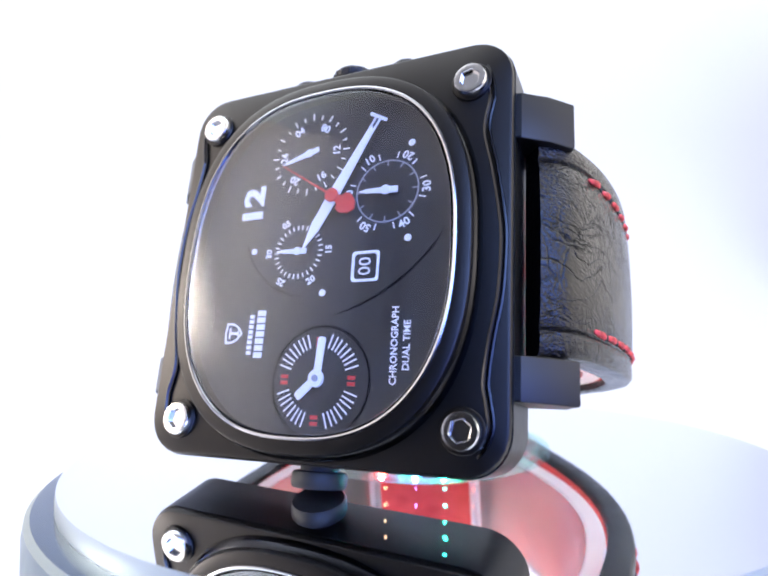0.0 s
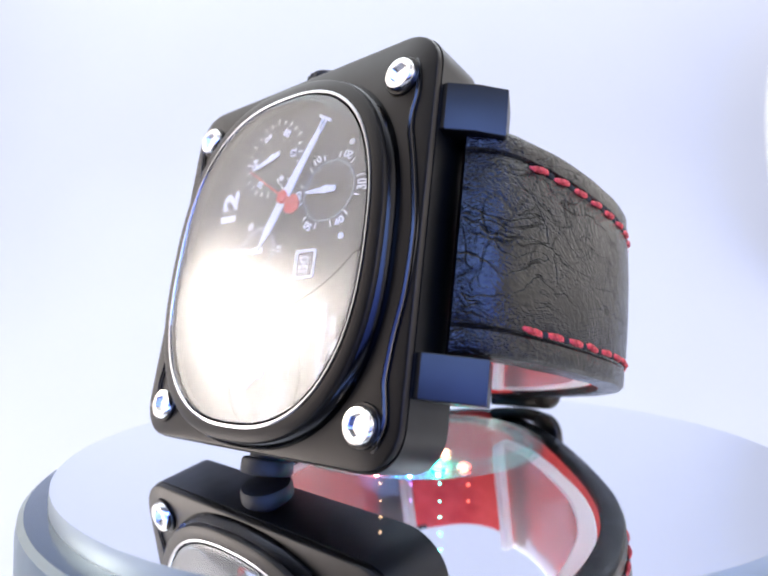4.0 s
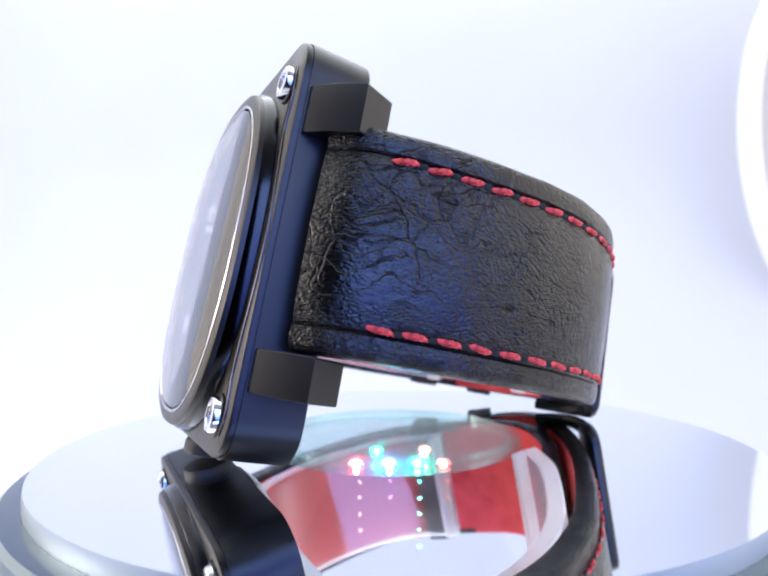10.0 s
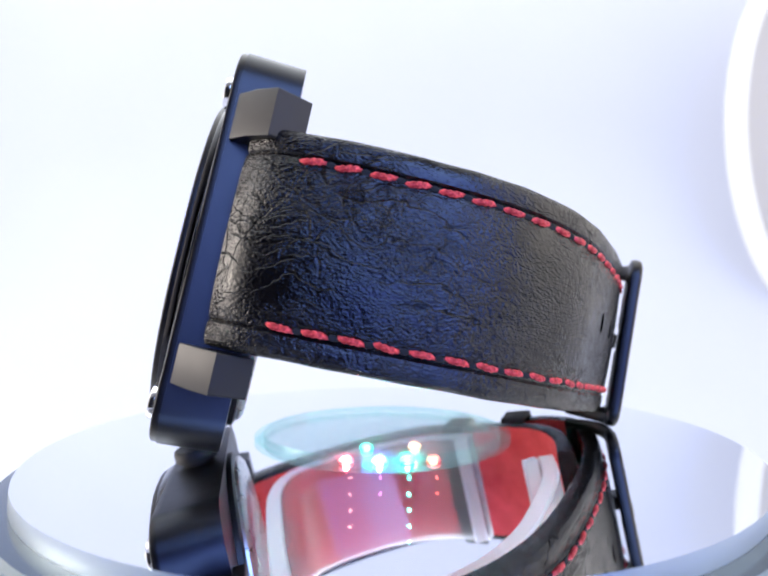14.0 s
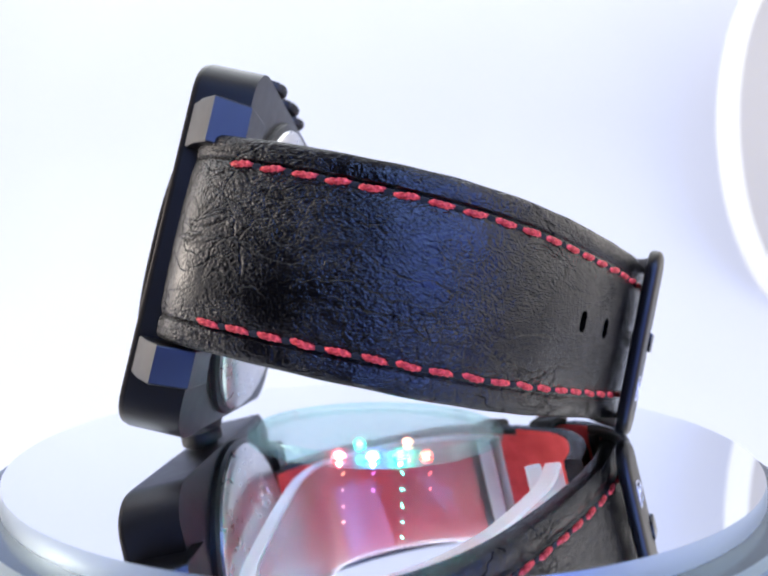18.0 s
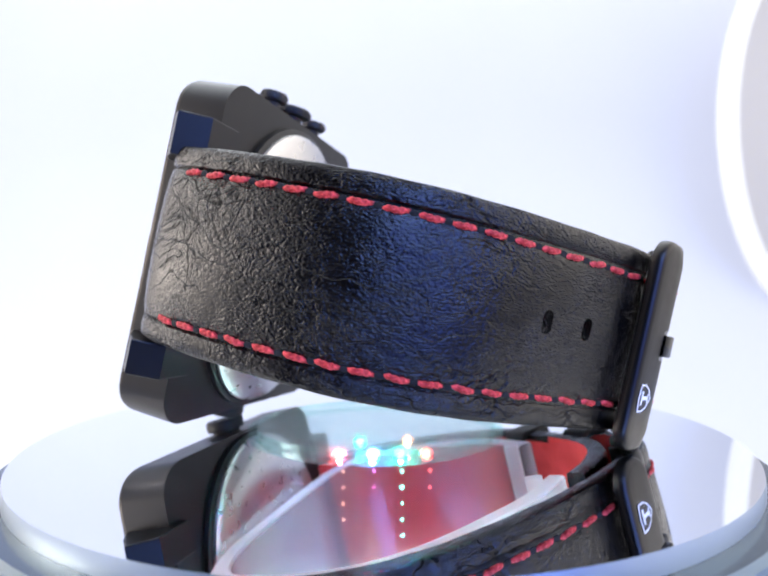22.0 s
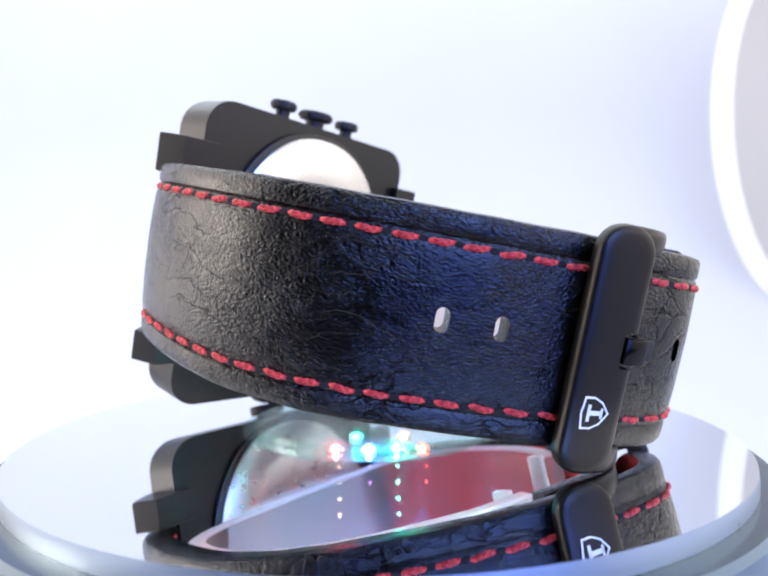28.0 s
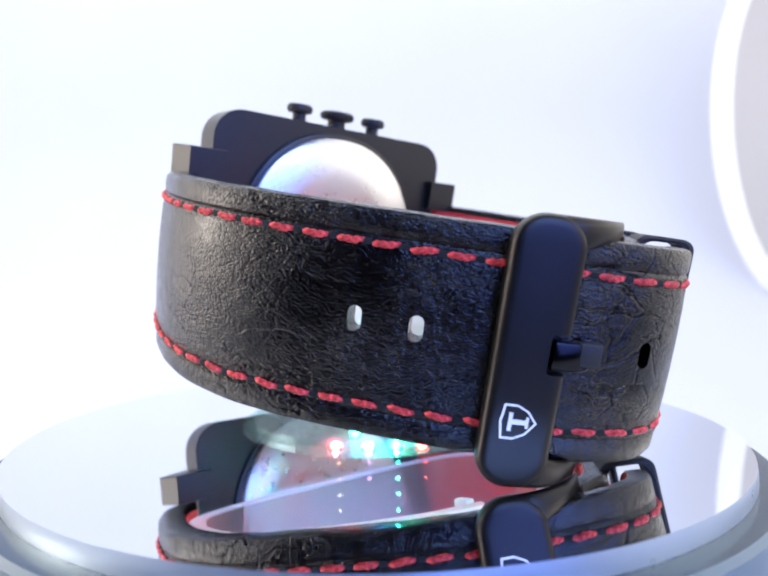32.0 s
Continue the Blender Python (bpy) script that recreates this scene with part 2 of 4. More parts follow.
def mirror_material():
    m = material("mirror_glass", (0.85, 0.88, 0.94), 0.015, 1.0)
    b = m.node_tree.nodes["Principled BSDF"]
    co = node(m, "ShaderNodeTexCoord")
    n = node(m, "ShaderNodeTexNoise", Scale=60.0, Detail=8.0)
    r = m.node_tree.nodes.new("ShaderNodeMapRange")
    r.inputs["From Min"].default_value, r.inputs["From Max"].default_value = 0.4, 0.75
    r.inputs["To Min"].default_value, r.inputs["To Max"].default_value = 0.02, 0.04
    wire(m, co, "Object", n, "Vector")
    wire(m, n, "Fac", r, "Value")
    wire(m, r, "Result", b, "Roughness")
    clear = m.node_tree.nodes.new("ShaderNodeBsdfTransparent")
    mix = m.node_tree.nodes.new("ShaderNodeMixShader")
    # a narrow strip made slightly clear, so the beads below pass for reflections
    place = m.node_tree.nodes.new("ShaderNodeNewGeometry")
    sep = m.node_tree.nodes.new("ShaderNodeSeparateXYZ")
    wire(m, place, "Position", sep, 0)
    strip = m.node_tree.nodes.new("ShaderNodeMath")
    strip.operation = "COMPARE"
    strip.inputs[1].default_value, strip.inputs[2].default_value = 0.001, 0.0085
    wire(m, sep, "X", strip, 0)
    front = m.node_tree.nodes.new("ShaderNodeMath")
    front.operation = "LESS_THAN"
    front.inputs[1].default_value = -0.014
    wire(m, sep, "Y", front, 0)
    where = m.node_tree.nodes.new("ShaderNodeMath")
    where.operation = "MULTIPLY"
    wire(m, strip, 0, where, 0)
    wire(m, front, 0, where, 1)
    thin = m.node_tree.nodes.new("ShaderNodeMath")
    thin.operation = "MULTIPLY"
    thin.inputs[1].default_value = 0.06
    wire(m, where, 0, thin, 0)
    wire(m, thin, 0, mix, 0)
    out = m.node_tree.nodes["Material Output"]
    wire(m, b, 0, mix, 1)
    wire(m, clear, 0, mix, 2)
    wire(m, mix, 0, out, "Surface")
    return m


MIRROR = mirror_material()
WHITE_PLASTIC = vary(material("white_plastic", (0.75, 0.76, 0.78), 0.4), 200, 0.35, 0.5)
DARK_PLASTIC = vary(material("dark_plastic", (0.03, 0.03, 0.035), 0.5), 300, 0.4, 0.6)


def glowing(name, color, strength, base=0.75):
    """White tent cloth that emits by itself, in place of light from outside."""
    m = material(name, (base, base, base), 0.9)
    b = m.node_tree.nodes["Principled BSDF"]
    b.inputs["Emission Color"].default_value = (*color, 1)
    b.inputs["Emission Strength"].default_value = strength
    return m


def emissive_cloth(name, color, low, high, axis, a, z, hot=None, fade=None):
    """Cloth with light put in as emission, growing evenly along one axis, from a to z metres; hot: an added pool of
    emission, no lamp (place, reach, strength).
    """
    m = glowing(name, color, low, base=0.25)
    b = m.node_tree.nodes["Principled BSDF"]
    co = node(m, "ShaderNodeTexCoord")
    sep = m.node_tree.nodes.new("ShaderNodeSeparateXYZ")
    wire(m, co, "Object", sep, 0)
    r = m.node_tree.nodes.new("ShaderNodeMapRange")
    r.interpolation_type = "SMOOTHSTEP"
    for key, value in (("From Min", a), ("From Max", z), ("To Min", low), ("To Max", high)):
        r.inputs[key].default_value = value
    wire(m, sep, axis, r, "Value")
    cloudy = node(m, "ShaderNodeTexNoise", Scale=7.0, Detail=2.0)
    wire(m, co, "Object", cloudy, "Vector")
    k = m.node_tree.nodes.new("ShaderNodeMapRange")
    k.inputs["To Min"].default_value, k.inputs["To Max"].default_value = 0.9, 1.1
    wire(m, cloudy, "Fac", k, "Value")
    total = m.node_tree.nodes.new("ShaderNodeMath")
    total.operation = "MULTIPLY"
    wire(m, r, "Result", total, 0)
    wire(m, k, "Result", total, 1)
    # the fall-off of light along an axis is put into the emission
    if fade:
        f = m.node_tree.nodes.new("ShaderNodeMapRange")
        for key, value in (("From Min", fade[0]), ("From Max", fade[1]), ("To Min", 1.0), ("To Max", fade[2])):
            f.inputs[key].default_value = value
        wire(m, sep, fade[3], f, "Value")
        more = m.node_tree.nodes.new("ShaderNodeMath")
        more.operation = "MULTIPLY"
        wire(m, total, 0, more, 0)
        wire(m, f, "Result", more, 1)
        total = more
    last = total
    # pool of light drawn as a round gradient in the emission
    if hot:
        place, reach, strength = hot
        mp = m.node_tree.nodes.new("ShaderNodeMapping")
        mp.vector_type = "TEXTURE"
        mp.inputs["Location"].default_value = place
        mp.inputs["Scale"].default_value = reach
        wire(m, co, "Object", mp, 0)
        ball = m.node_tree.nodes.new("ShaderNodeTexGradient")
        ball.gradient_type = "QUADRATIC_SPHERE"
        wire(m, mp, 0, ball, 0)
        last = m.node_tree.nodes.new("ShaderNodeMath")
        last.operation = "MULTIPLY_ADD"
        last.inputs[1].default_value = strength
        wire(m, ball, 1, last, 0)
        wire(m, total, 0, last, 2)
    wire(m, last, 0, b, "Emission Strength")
    return m


# floor and back: light painted as emission, weaker to the right and front
CLOTH_BACK = emissive_cloth("tent_cloth_back", (0.645, 0.71, 1.02), 0.605, 0.53, "X", -0.26, 0.05, None, (-0.08, -0.18, 0.2, "Y"))
# warm pool of light painted into the left wall, no lamp behind
CLOTH_LEFT = emissive_cloth("tent_cloth_left", (1.0, 0.89, 0.79), 0.08, 1.95, "Y", -0.29, -0.125, ((-0.335, -0.025, 0.097), (0.3, 0.15, 0.08), 23.0), (0.1, 0.25, 0.4, "Y"))
# a weaker pool is added to the right wall to brighten the strap
CLOTH_RIGHT = emissive_cloth("tent_cloth_right", (1.0, 0.93, 0.87), 0.62, 1.25, "Z", 0.03, 0.15, ((0.3, -0.07, 0.1), (0.3, 0.26, 0.14), 2.8), (-0.27, -0.36, 0.4, "Y"))
# the top's strong glow at the back is added fill light
CLOTH_TOP = emissive_cloth("tent_cloth_top", (0.90, 0.95, 1.0), 0.1, 3.5, "Y", -0.2, 0.05)
# panel and hoop are no lamps: their brightness is put in as emission
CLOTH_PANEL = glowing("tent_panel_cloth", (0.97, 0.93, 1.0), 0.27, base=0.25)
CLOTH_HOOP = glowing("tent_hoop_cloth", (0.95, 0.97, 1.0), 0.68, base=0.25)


def evening_sky():
    """Blue daylight behind a window, paler and brighter upwards."""
    m = emissive_cloth("window_daylight", (0.2, 0.32, 1.0), 2.5, 9.0, "Z", -0.3, 0.45)
    b = m.node_tree.nodes["Principled BSDF"]
    co = node(m, "ShaderNodeTexCoord")
    sep = m.node_tree.nodes.new("ShaderNodeSeparateXYZ")
    wire(m, co, "Object", sep, 0)
    up = m.node_tree.nodes.new("ShaderNodeMapRange")
    up.inputs["From Min"].default_value, up.inputs["From Max"].default_value = 0.08, 0.5
    wire(m, sep, "Z", up, "Value")
    ramp = m.node_tree.nodes.new("ShaderNodeValToRGB")
    ramp.color_ramp.elements[0].color = (0.15, 0.25, 1.0, 1)
    ramp.color_ramp.elements[1].color = (0.28, 0.45, 1.0, 1)
    wire(m, up, "Result", ramp, "Fac")
    wire(m, ramp, "Color", b, "Emission Color")
    return m


WINDOW = evening_sky()
ROOM = tint(material("dark_room_wall", (0.05, 0.045, 0.04), 0.9), 2, (0.03, 0.027, 0.025), (0.06, 0.055, 0.05))


def led(name, color, strength):
    m = material(name, color, 0.3)
    b = m.node_tree.nodes["Principled BSDF"]
    b.inputs["Emission Color"].default_value = (*color, 1)
    b.inputs["Emission Strength"].default_value = strength
    return m


LED_RED = led("red_led", (1.0, 0.1, 0.06), 35.0)
LED_GREEN = led("green_led", (0.02, 1.0, 0.6), 140.0)
LED_BLUE = led("blue_led", (0.1, 0.4, 1.0), 160.0)
LED_WARM = led("amber_led", (1.0, 0.5, 0.25), 26.0)
LED_VIOLET = led("violet_led", (0.5, 0.2, 1.0), 26.0)


# ---- mesh helpers, in millimetres ----
def finish(name, bm, mat, smooth=True, angle=35):
    bmesh.ops.recalc_face_normals(bm, faces=bm.faces)
    if smooth:
        for f in bm.faces:
            f.smooth = True
        for e in bm.edges:
            e.smooth = len(e.link_faces) == 2 and e.calc_face_angle(0) < radians(angle)
    me = bpy.data.meshes.new(name)
    bm.transform(Matrix.Scale(MM, 4))
    bm.to_mesh(me)
    bm.free()
    for mt in (mat if isinstance(mat, (list, tuple)) else [mat]):
        me.materials.append(mt)
    return me


def part(name, bm, mat, parent, label="", at=None, smooth=True):
    """Link a bmesh (in millimetres), or a mesh, as one part under its thing."""
    me = bm if isinstance(bm, bpy.types.Mesh) else finish(name, bm, mat, smooth)
    ob = new(name, me)
    ob.parent = parent
    if at is not None:
        m = at.copy()
        m.translation *= MM
        ob.matrix_basis = m
    return tagged(ob, label) if label else ob


def empty(name):
    ob = new(name)
    ob.empty_display_size = 0.01
    return ob


def prism(outline, z0, z1, bevel=0.0, segments=2, bm=None):
    bm = bm or bmesh.new()
    lo = [bm.verts.new((x, y, z0)) for x, y in outline]
    hi = [bm.verts.new((x, y, z1)) for x, y in outline]
    k = len(outline)
    bottom, top = bm.faces.new(lo[::-1]), bm.faces.new(hi)
    for i in range(k):
        bm.faces.new((lo[i], lo[(i + 1) % k], hi[(i + 1) % k], hi[i]))
    if bevel:
        edges = list({e for f in (bottom, top) for e in f.edges})
        bmesh.ops.bevel(bm, geom=edges, offset=bevel, segments=segments, profile=0.5, affect="EDGES")
    return bm


def polar_ring(steps, n=192):
    """A closed band whose steps are (outline, z), each outline met along the same rays from the centre."""
    rings = []
    for pts, z in steps:
        k = len(pts)
        ring = []
        for i in range(n):
            q = math.tau * i / n
            d = (math.cos(q), math.sin(q))
            best = 0.0
            for j in range(k):
                (ax, ay), (bx, by) = pts[j], pts[(j + 1) % k]
                ex, ey = bx - ax, by - ay
                det = d[0] * -ey + d[1] * ex
                if abs(det) > 1e-9:
                    r = (ax * -ey + ay * ex) / det
                    s = (d[0] * ay - d[1] * ax) / det
                    if r > best and -1e-6 <= s <= 1 + 1e-6:
                        best = r
            ring.append((d[0] * best, d[1] * best, z))
        rings.append(ring)
    return loft(rings + rings[:1], False)


def rrect(hx, hy, r, n=8, cx=0.0, cy=0.0):
    out = []
    for sx, sy, a in ((1, 1, 0), (-1, 1, 90), (-1, -1, 180), (1, -1, 270)):
        for i in range(n + 1):
            q = radians(a + 90 * i / n)
            out.append((cx + sx * (hx - r) + r * math.cos(q), cy + sy * (hy - r) + r * math.sin(q)))
    return out


def oval(hx, hy, power=2.35, n=72, cx=0.0, cy=0.0):
    out = []
    for i in range(n):
        q = math.tau * i / n
        c, s = math.cos(q), math.sin(q)
        out.append((cx + hx * math.copysign(abs(c) ** (2 / power), c), cy + hy * math.copysign(abs(s) ** (2 / power), s)))
    return out


def circle(r, n=32, cx=0.0, cy=0.0):
    return [(cx + r * math.cos(math.tau * i / n), cy + r * math.sin(math.tau * i / n)) for i in range(n)]


def loft(rings, cap=True, bm=None):
    """Skin through closed rings of equal counts: lists of 3D points."""
    bm = bm or bmesh.new()
    vs = [[bm.verts.new(p) for p in ring] for ring in rings]
    k = len(rings[0])
    for a, b in zip(vs, vs[1:]):
        for i in range(k):
            bm.faces.new((a[i], a[(i + 1) % k], b[(i + 1) % k], b[i]))
    if cap:
        bm.faces.new(vs[0][::-1])
        bm.faces.new(vs[-1])
    return bm


def ring_solid(steps, shape):
    """A closed band: steps of (size, z), shape(size) gives the outline; the last step joins the first."""
    rings = [[(x, y, z) for x, y in shape(s)] for s, z in steps]
    bm = bmesh.new()
    vs = [[bm.verts.new(p) for p in r] for r in rings]
    k = len(rings[0])
    for j in range(len(vs)):
        a, b = vs[j], vs[(j + 1) % len(vs)]
        for i in range(k):
            bm.faces.new((a[i], a[(i + 1) % k], b[(i + 1) % k], b[i]))
    return bm


def turned(profile, n=40, cap=True):
    """A lathed solid about z: profile of (radius, z)."""
    return loft([[(r * math.cos(math.tau * i / n), r * math.sin(math.tau * i / n), z) for i in range(n)] for r, z in profile], cap)


def box(x0, x1, y0, y1, z0, z1, bevel=0.0):
    bm = prism([(x0, y0), (x1, y0), (x1, y1), (x0, y1)], z0, z1)
    if bevel:
        bmesh.ops.bevel(bm, geom=bm.edges[:], offset=bevel, segments=2, profile=0.5, affect="EDGES")
    return bm


def curve_path(points, step=0.6):
    """A smooth line through 2D points, at even steps along it."""
    p = [Vector(a) for a in points]
    p = [2 * p[0] - p[1]] + p + [2 * p[-1] - p[-2]]
    dense = []
    for i in range(1, len(p) - 2):
        for j in range(24):
            t = j / 24
            a, b, c, d = p[i - 1], p[i], p[i + 1], p[i + 2]
            dense.append(0.5 * (2 * b + (c - a) * t + (2 * a - 5 * b + 4 * c - d) * t * t + (3 * b - a - 3 * c + d) * t ** 3))
    dense.append(p[-2])
    out, left = [dense[0]], step
    for a, b in zip(dense, dense[1:]):
        length = (b - a).length
        while length >= left:
            a = a + (b - a) * (left / length)
            out.append(a.copy())
            length = (b - a).length
            left = step
        left -= length
    return out


def lettering(text, size, bold=0.0):
    """Raised letters as a mesh, centred, in millimetres along x."""
    cu = bpy.data.curves.new("letters", "FONT")
    cu.offset = bold
    cu.body, cu.size, cu.align_x, cu.align_y, cu.extrude, cu.resolution_u = text, size, "CENTER", "CENTER", 0.03, 2
    ob = bpy.data.objects.new("letters", cu)
    scene.collection.objects.link(ob)
    bpy.context.view_layer.update()
    me = bpy.data.meshes.new_from_object(ob.evaluated_get(bpy.context.evaluated_depsgraph_get()))
    bpy.data.objects.remove(ob)
    bm = bmesh.new()
    bm.from_mesh(me)
    bpy.data.meshes.remove(me)
    return bm


def merge(bms):
    """Several bmeshes as one."""
    out = bmesh.new()
    for b in bms:
        me = bpy.data.meshes.new("piece")
        b.to_mesh(me)
        b.free()
        out.from_mesh(me)
        bpy.data.meshes.remove(me)
    return out


def moved(bm, m):
    bm.transform(m)
    return bm


# Text on the dial reads from 9 to 3: its base line runs along +y, its top towards -x.
READ = Matrix.Rotation(radians(90), 4, "Z")


# ---- the light tent ----
def sheet(name, corners, mat, label):
    bm = bmesh.new()
    a, b, c, d = [Vector(v) for v in corners]
    nrm = (b - a).cross(d - a).normalized() * 2
    k = 12
    grid = [[[None] * (k + 1) for _ in range(k + 1)] for _ in range(2)]
    for s in range(2):
        for i in range(k + 1):
            for j in range(k + 1):
                u, v = i / k, j / k
                p = a.lerp(b, u).lerp(d.lerp(c, u), v)
                sag = noise.noise(p * 0.012) * 3.0
                grid[s][i][j] = bm.verts.new(p + nrm * s + nrm.normalized() * sag)
    for s in range(2):
        for i in range(k):
            for j in range(k):
                q = [grid[s][i][j], grid[s][i + 1][j], grid[s][i + 1][j + 1], grid[s][i][j + 1]]
                bm.faces.new(q if s else q[::-1])
    rim = [(i, 0) for i in range(k)] + [(k, j) for j in range(k)] + [(i, k) for i in range(k, 0, -1)] + [(0, j) for j in range(k, 0, -1)]
    for (i, j), (i2, j2) in zip(rim, rim[1:] + rim[:1]):
        bm.faces.new((grid[0][i][j], grid[0][i2][j2], grid[1][i2][j2], grid[1][i][j]))
    return tagged(new(name, finish(name, bm, mat)), label, "tent cloth" if "light tent" in label else "room", kind="structure")


X, XL, Y0, Y1, Z0, Z1 = 300, 335, -300, 330, -48, 360


def sweep_cloth():
    """Floor and back of the tent in one sheet with a wide round bend."""
    side = [(-130, Z0), (-60, Z0), (0, Z0), (120, Z0)]
    side += [(130 + 200 * math.sin(radians(a)), Z0 + 200 * (1 - math.cos(radians(a)))) for a in range(0, 91, 6)]
    side += [(Y1, z) for z in (200, 260, 310, Z1 + 2)]
    bm = bmesh.new()
    k = 16
    rows = [[[bm.verts.new((-XL + (X + XL) * i / k, y + (2 if s else 0), z - (2 if s else 0))) for i in range(k + 1)] for y, z in side] for s in range(2)]
    for s in range(2):
        for a, c in zip(rows[s], rows[s][1:]):
            for i in range(k):
                bm.faces.new((a[i], a[i + 1], c[i + 1], c[i]))
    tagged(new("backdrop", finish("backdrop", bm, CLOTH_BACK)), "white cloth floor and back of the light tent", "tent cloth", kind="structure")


sweep_cloth()
sheet("wall_left", [(-XL - 2, Y0, Z0 - 20), (-XL - 2, Y1, Z0 - 20), (-XL - 2, Y1, Z1), (-XL - 2, Y0, Z1)], CLOTH_LEFT, "white cloth side of the light tent, a warm pool of light put into its glow")
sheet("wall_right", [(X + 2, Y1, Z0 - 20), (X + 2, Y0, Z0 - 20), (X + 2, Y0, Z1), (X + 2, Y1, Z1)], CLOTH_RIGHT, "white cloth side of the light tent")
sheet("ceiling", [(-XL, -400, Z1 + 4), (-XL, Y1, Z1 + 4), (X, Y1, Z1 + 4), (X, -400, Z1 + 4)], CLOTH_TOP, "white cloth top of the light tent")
# unseen dark shell, added to shut out world light and darken reflections
sheet("wall_room", [(1600, -900, -700), (-1600, -900, -700), (-1600, -900, 1500), (1600, -900, 1500)], ROOM, "unseen dark wall added before the tent")
sheet("wall_south", [(-1602, 1500, -700), (1602, 1500, -700), (1602, 1500, 1500), (-1602, 1500, 1500)], ROOM, "unseen dark far wall, added to block stray light")
sheet("wall_west", [(-1606, -900, -700), (-1606, 1500, -700), (-1606, 1500, 1500), (-1606, -900, 1500)], ROOM, "unseen dark side wall, added to block stray light")
sheet("wall_east", [(1606, 1500, -700), (1606, -900, -700), (1606, -900, 1500), (1606, 1500, 1500)], ROOM, "unseen dark side wall, added to block stray light")
sheet("floor_room", [(-1600, -900, -706), (1600, -900, -706), (1600, 1500, -706), (-1600, 1500, -706)], ROOM, "unseen dark floor, added to block stray light")
sheet("ceiling_room", [(-1600, 1500, 1506), (1600, 1500, 1506), (1600, -900, 1506), (-1600, -900, 1506)], ROOM, "unseen dark ceiling, added to block stray light")
sheet("window_1", [(920, -880, -300), (170, -880, -300), (-180, -880, 760), (950, -880, 760)], WINDOW, "tall window with blue evening daylight")

# ---- the turning stand ----
def build_stand():
    d = empty("turntable_disc")
    tagged(d, "round mirror plate with a wide grey-green glass rim", "turntable")
    part("mirror_plate", turned([(0.05, 0.0), (24, 0.0), (49.5, 0.0)], 128, False), MIRROR, d, "silvered mirror glass top")
    part("glass_edge", turned([(49.5, -0.004), (49.6, -1.0), (49.6, -2.0)], 128, False), GLASS_EDGE, d, "polished pale glass edge")
    part("lower_ledge", turned([(49.4, -2.02), (50.6, -2.0), (51.9, -2.1)], 128, False), GLASS_LEDGE, d, "slate blue lower ledge")
    part("plate_side", turned([(51.9, -2.1), (52.5, -2.6), (52.7, -4.0), (52.7, -11.0), (51.5, -12.0), (46.0, -12.0)], 128, False), GLASS_SIDE, d, "grey-green glass side")
    s = empty("stand")
    tagged(s, "white plastic base below the mirror plate", "turntable")
    part("housing", turned([(30, -47.9), (44, -47.9), (45, -46), (45, -38), (43, -37), (20, -37), (18, -37)], 64), WHITE_PLASTIC, s)
    # added dark backing, keeps the clear mirror strip from brightening
    part("backing_cup", turned([(22, -36), (47.6, -12.2), (48.2, -12.2), (22.6, -36.6)], 64), DARK_PLASTIC, s, "unseen dark cup added under the glass")
    b = empty("led_lens")
    tagged(b, "round clear plastic lens with coloured lights, resting on the mirror plate", "light lens")
    part("lens", turned([(6, 0.15), (17.9, 0.15), (17.9, 1.0), (9, 1.1), (2, 1.12)], 96), BASE_ACRYLIC, b, "clear acrylic disc")
    ring = [(17.95, 0.15), (18.6, 0.15), (19.2, 0.25), (19.4, 0.45), (19.15, 0.65), (18.4, 0.95), (17.95, 1.0)]
    part("lens_edge", ring_solid(ring, lambda v: circle(v, 96)), LENS_EDGE, b, "sea-green thick edge")
    for x, y, mat, nm in ((-4.6, -16.6, LED_RED, "red"), (-0.4, -17.0, LED_BLUE, "blue"), (3.1, -16.8, LED_GREEN, "green"), (6.4, -16.4, LED_RED, "red"),
                          (4.4, -9.5, LED_WARM, "amber"), (-2.2, -10.0, LED_GREEN, "green")):
        unit = part("light_emitting_diode", turned([(0.48, 0.16), (0.48, 0.28), (0.4, 0.4), (0.22, 0.48), (0.04, 0.5)], 16), mat, b, f"small {nm} light", at=Matrix.Translation((x, y, 0)))
        part("dome", turned([(0.98, 0.16), (0.95, 0.32), (0.84, 0.54), (0.64, 0.7), (0.36, 0.8), (0.05, 0.84)], 24), LED_DOMES["red" if nm == "amber" else nm], unit, f"clear {nm} dome")
    # glowing beads under the mirror imitate columns of reflected lights
    for x, mat, count in ((-4.0, LED_WARM, 4), (3.2, LED_GREEN, 5), (-0.3, LED_VIOLET, 2), (6.6, LED_RED, 2)):
        for k in range(count):
            part("reflection_bead", turned([(0.05, -0.24), (0.18, -0.17), (0.25, 0), (0.18, 0.17), (0.05, 0.24)], 12), mat, s, at=Matrix.Translation((x, -19.2 + 0.15 * k, -1.2 - 2.0 * k)))
    return d


disc = build_stand()

# ---- the watch: x runs from 12 to 6, y from 9 to 3, z out of the dial ----
watch = empty("wrist_watch")
tagged(watch, "square black wrist watch with red-stitched black leather strap, lying sideways", "watch")


SIDE = [(18.6, -21.7), (19.9, -20.6), (20.7, -18.7), (20.4, -16.2), (20.15, -14.4), (20.6, -10.4), (21.4, -6.0), (21.7, -1.5), (21.6, 2.2), (20.7, 8.0), (19.85, 12.0), (19.85, 14.0), (20.3, 16.6), (19.9, 19.5), (18.8, 21.5)]


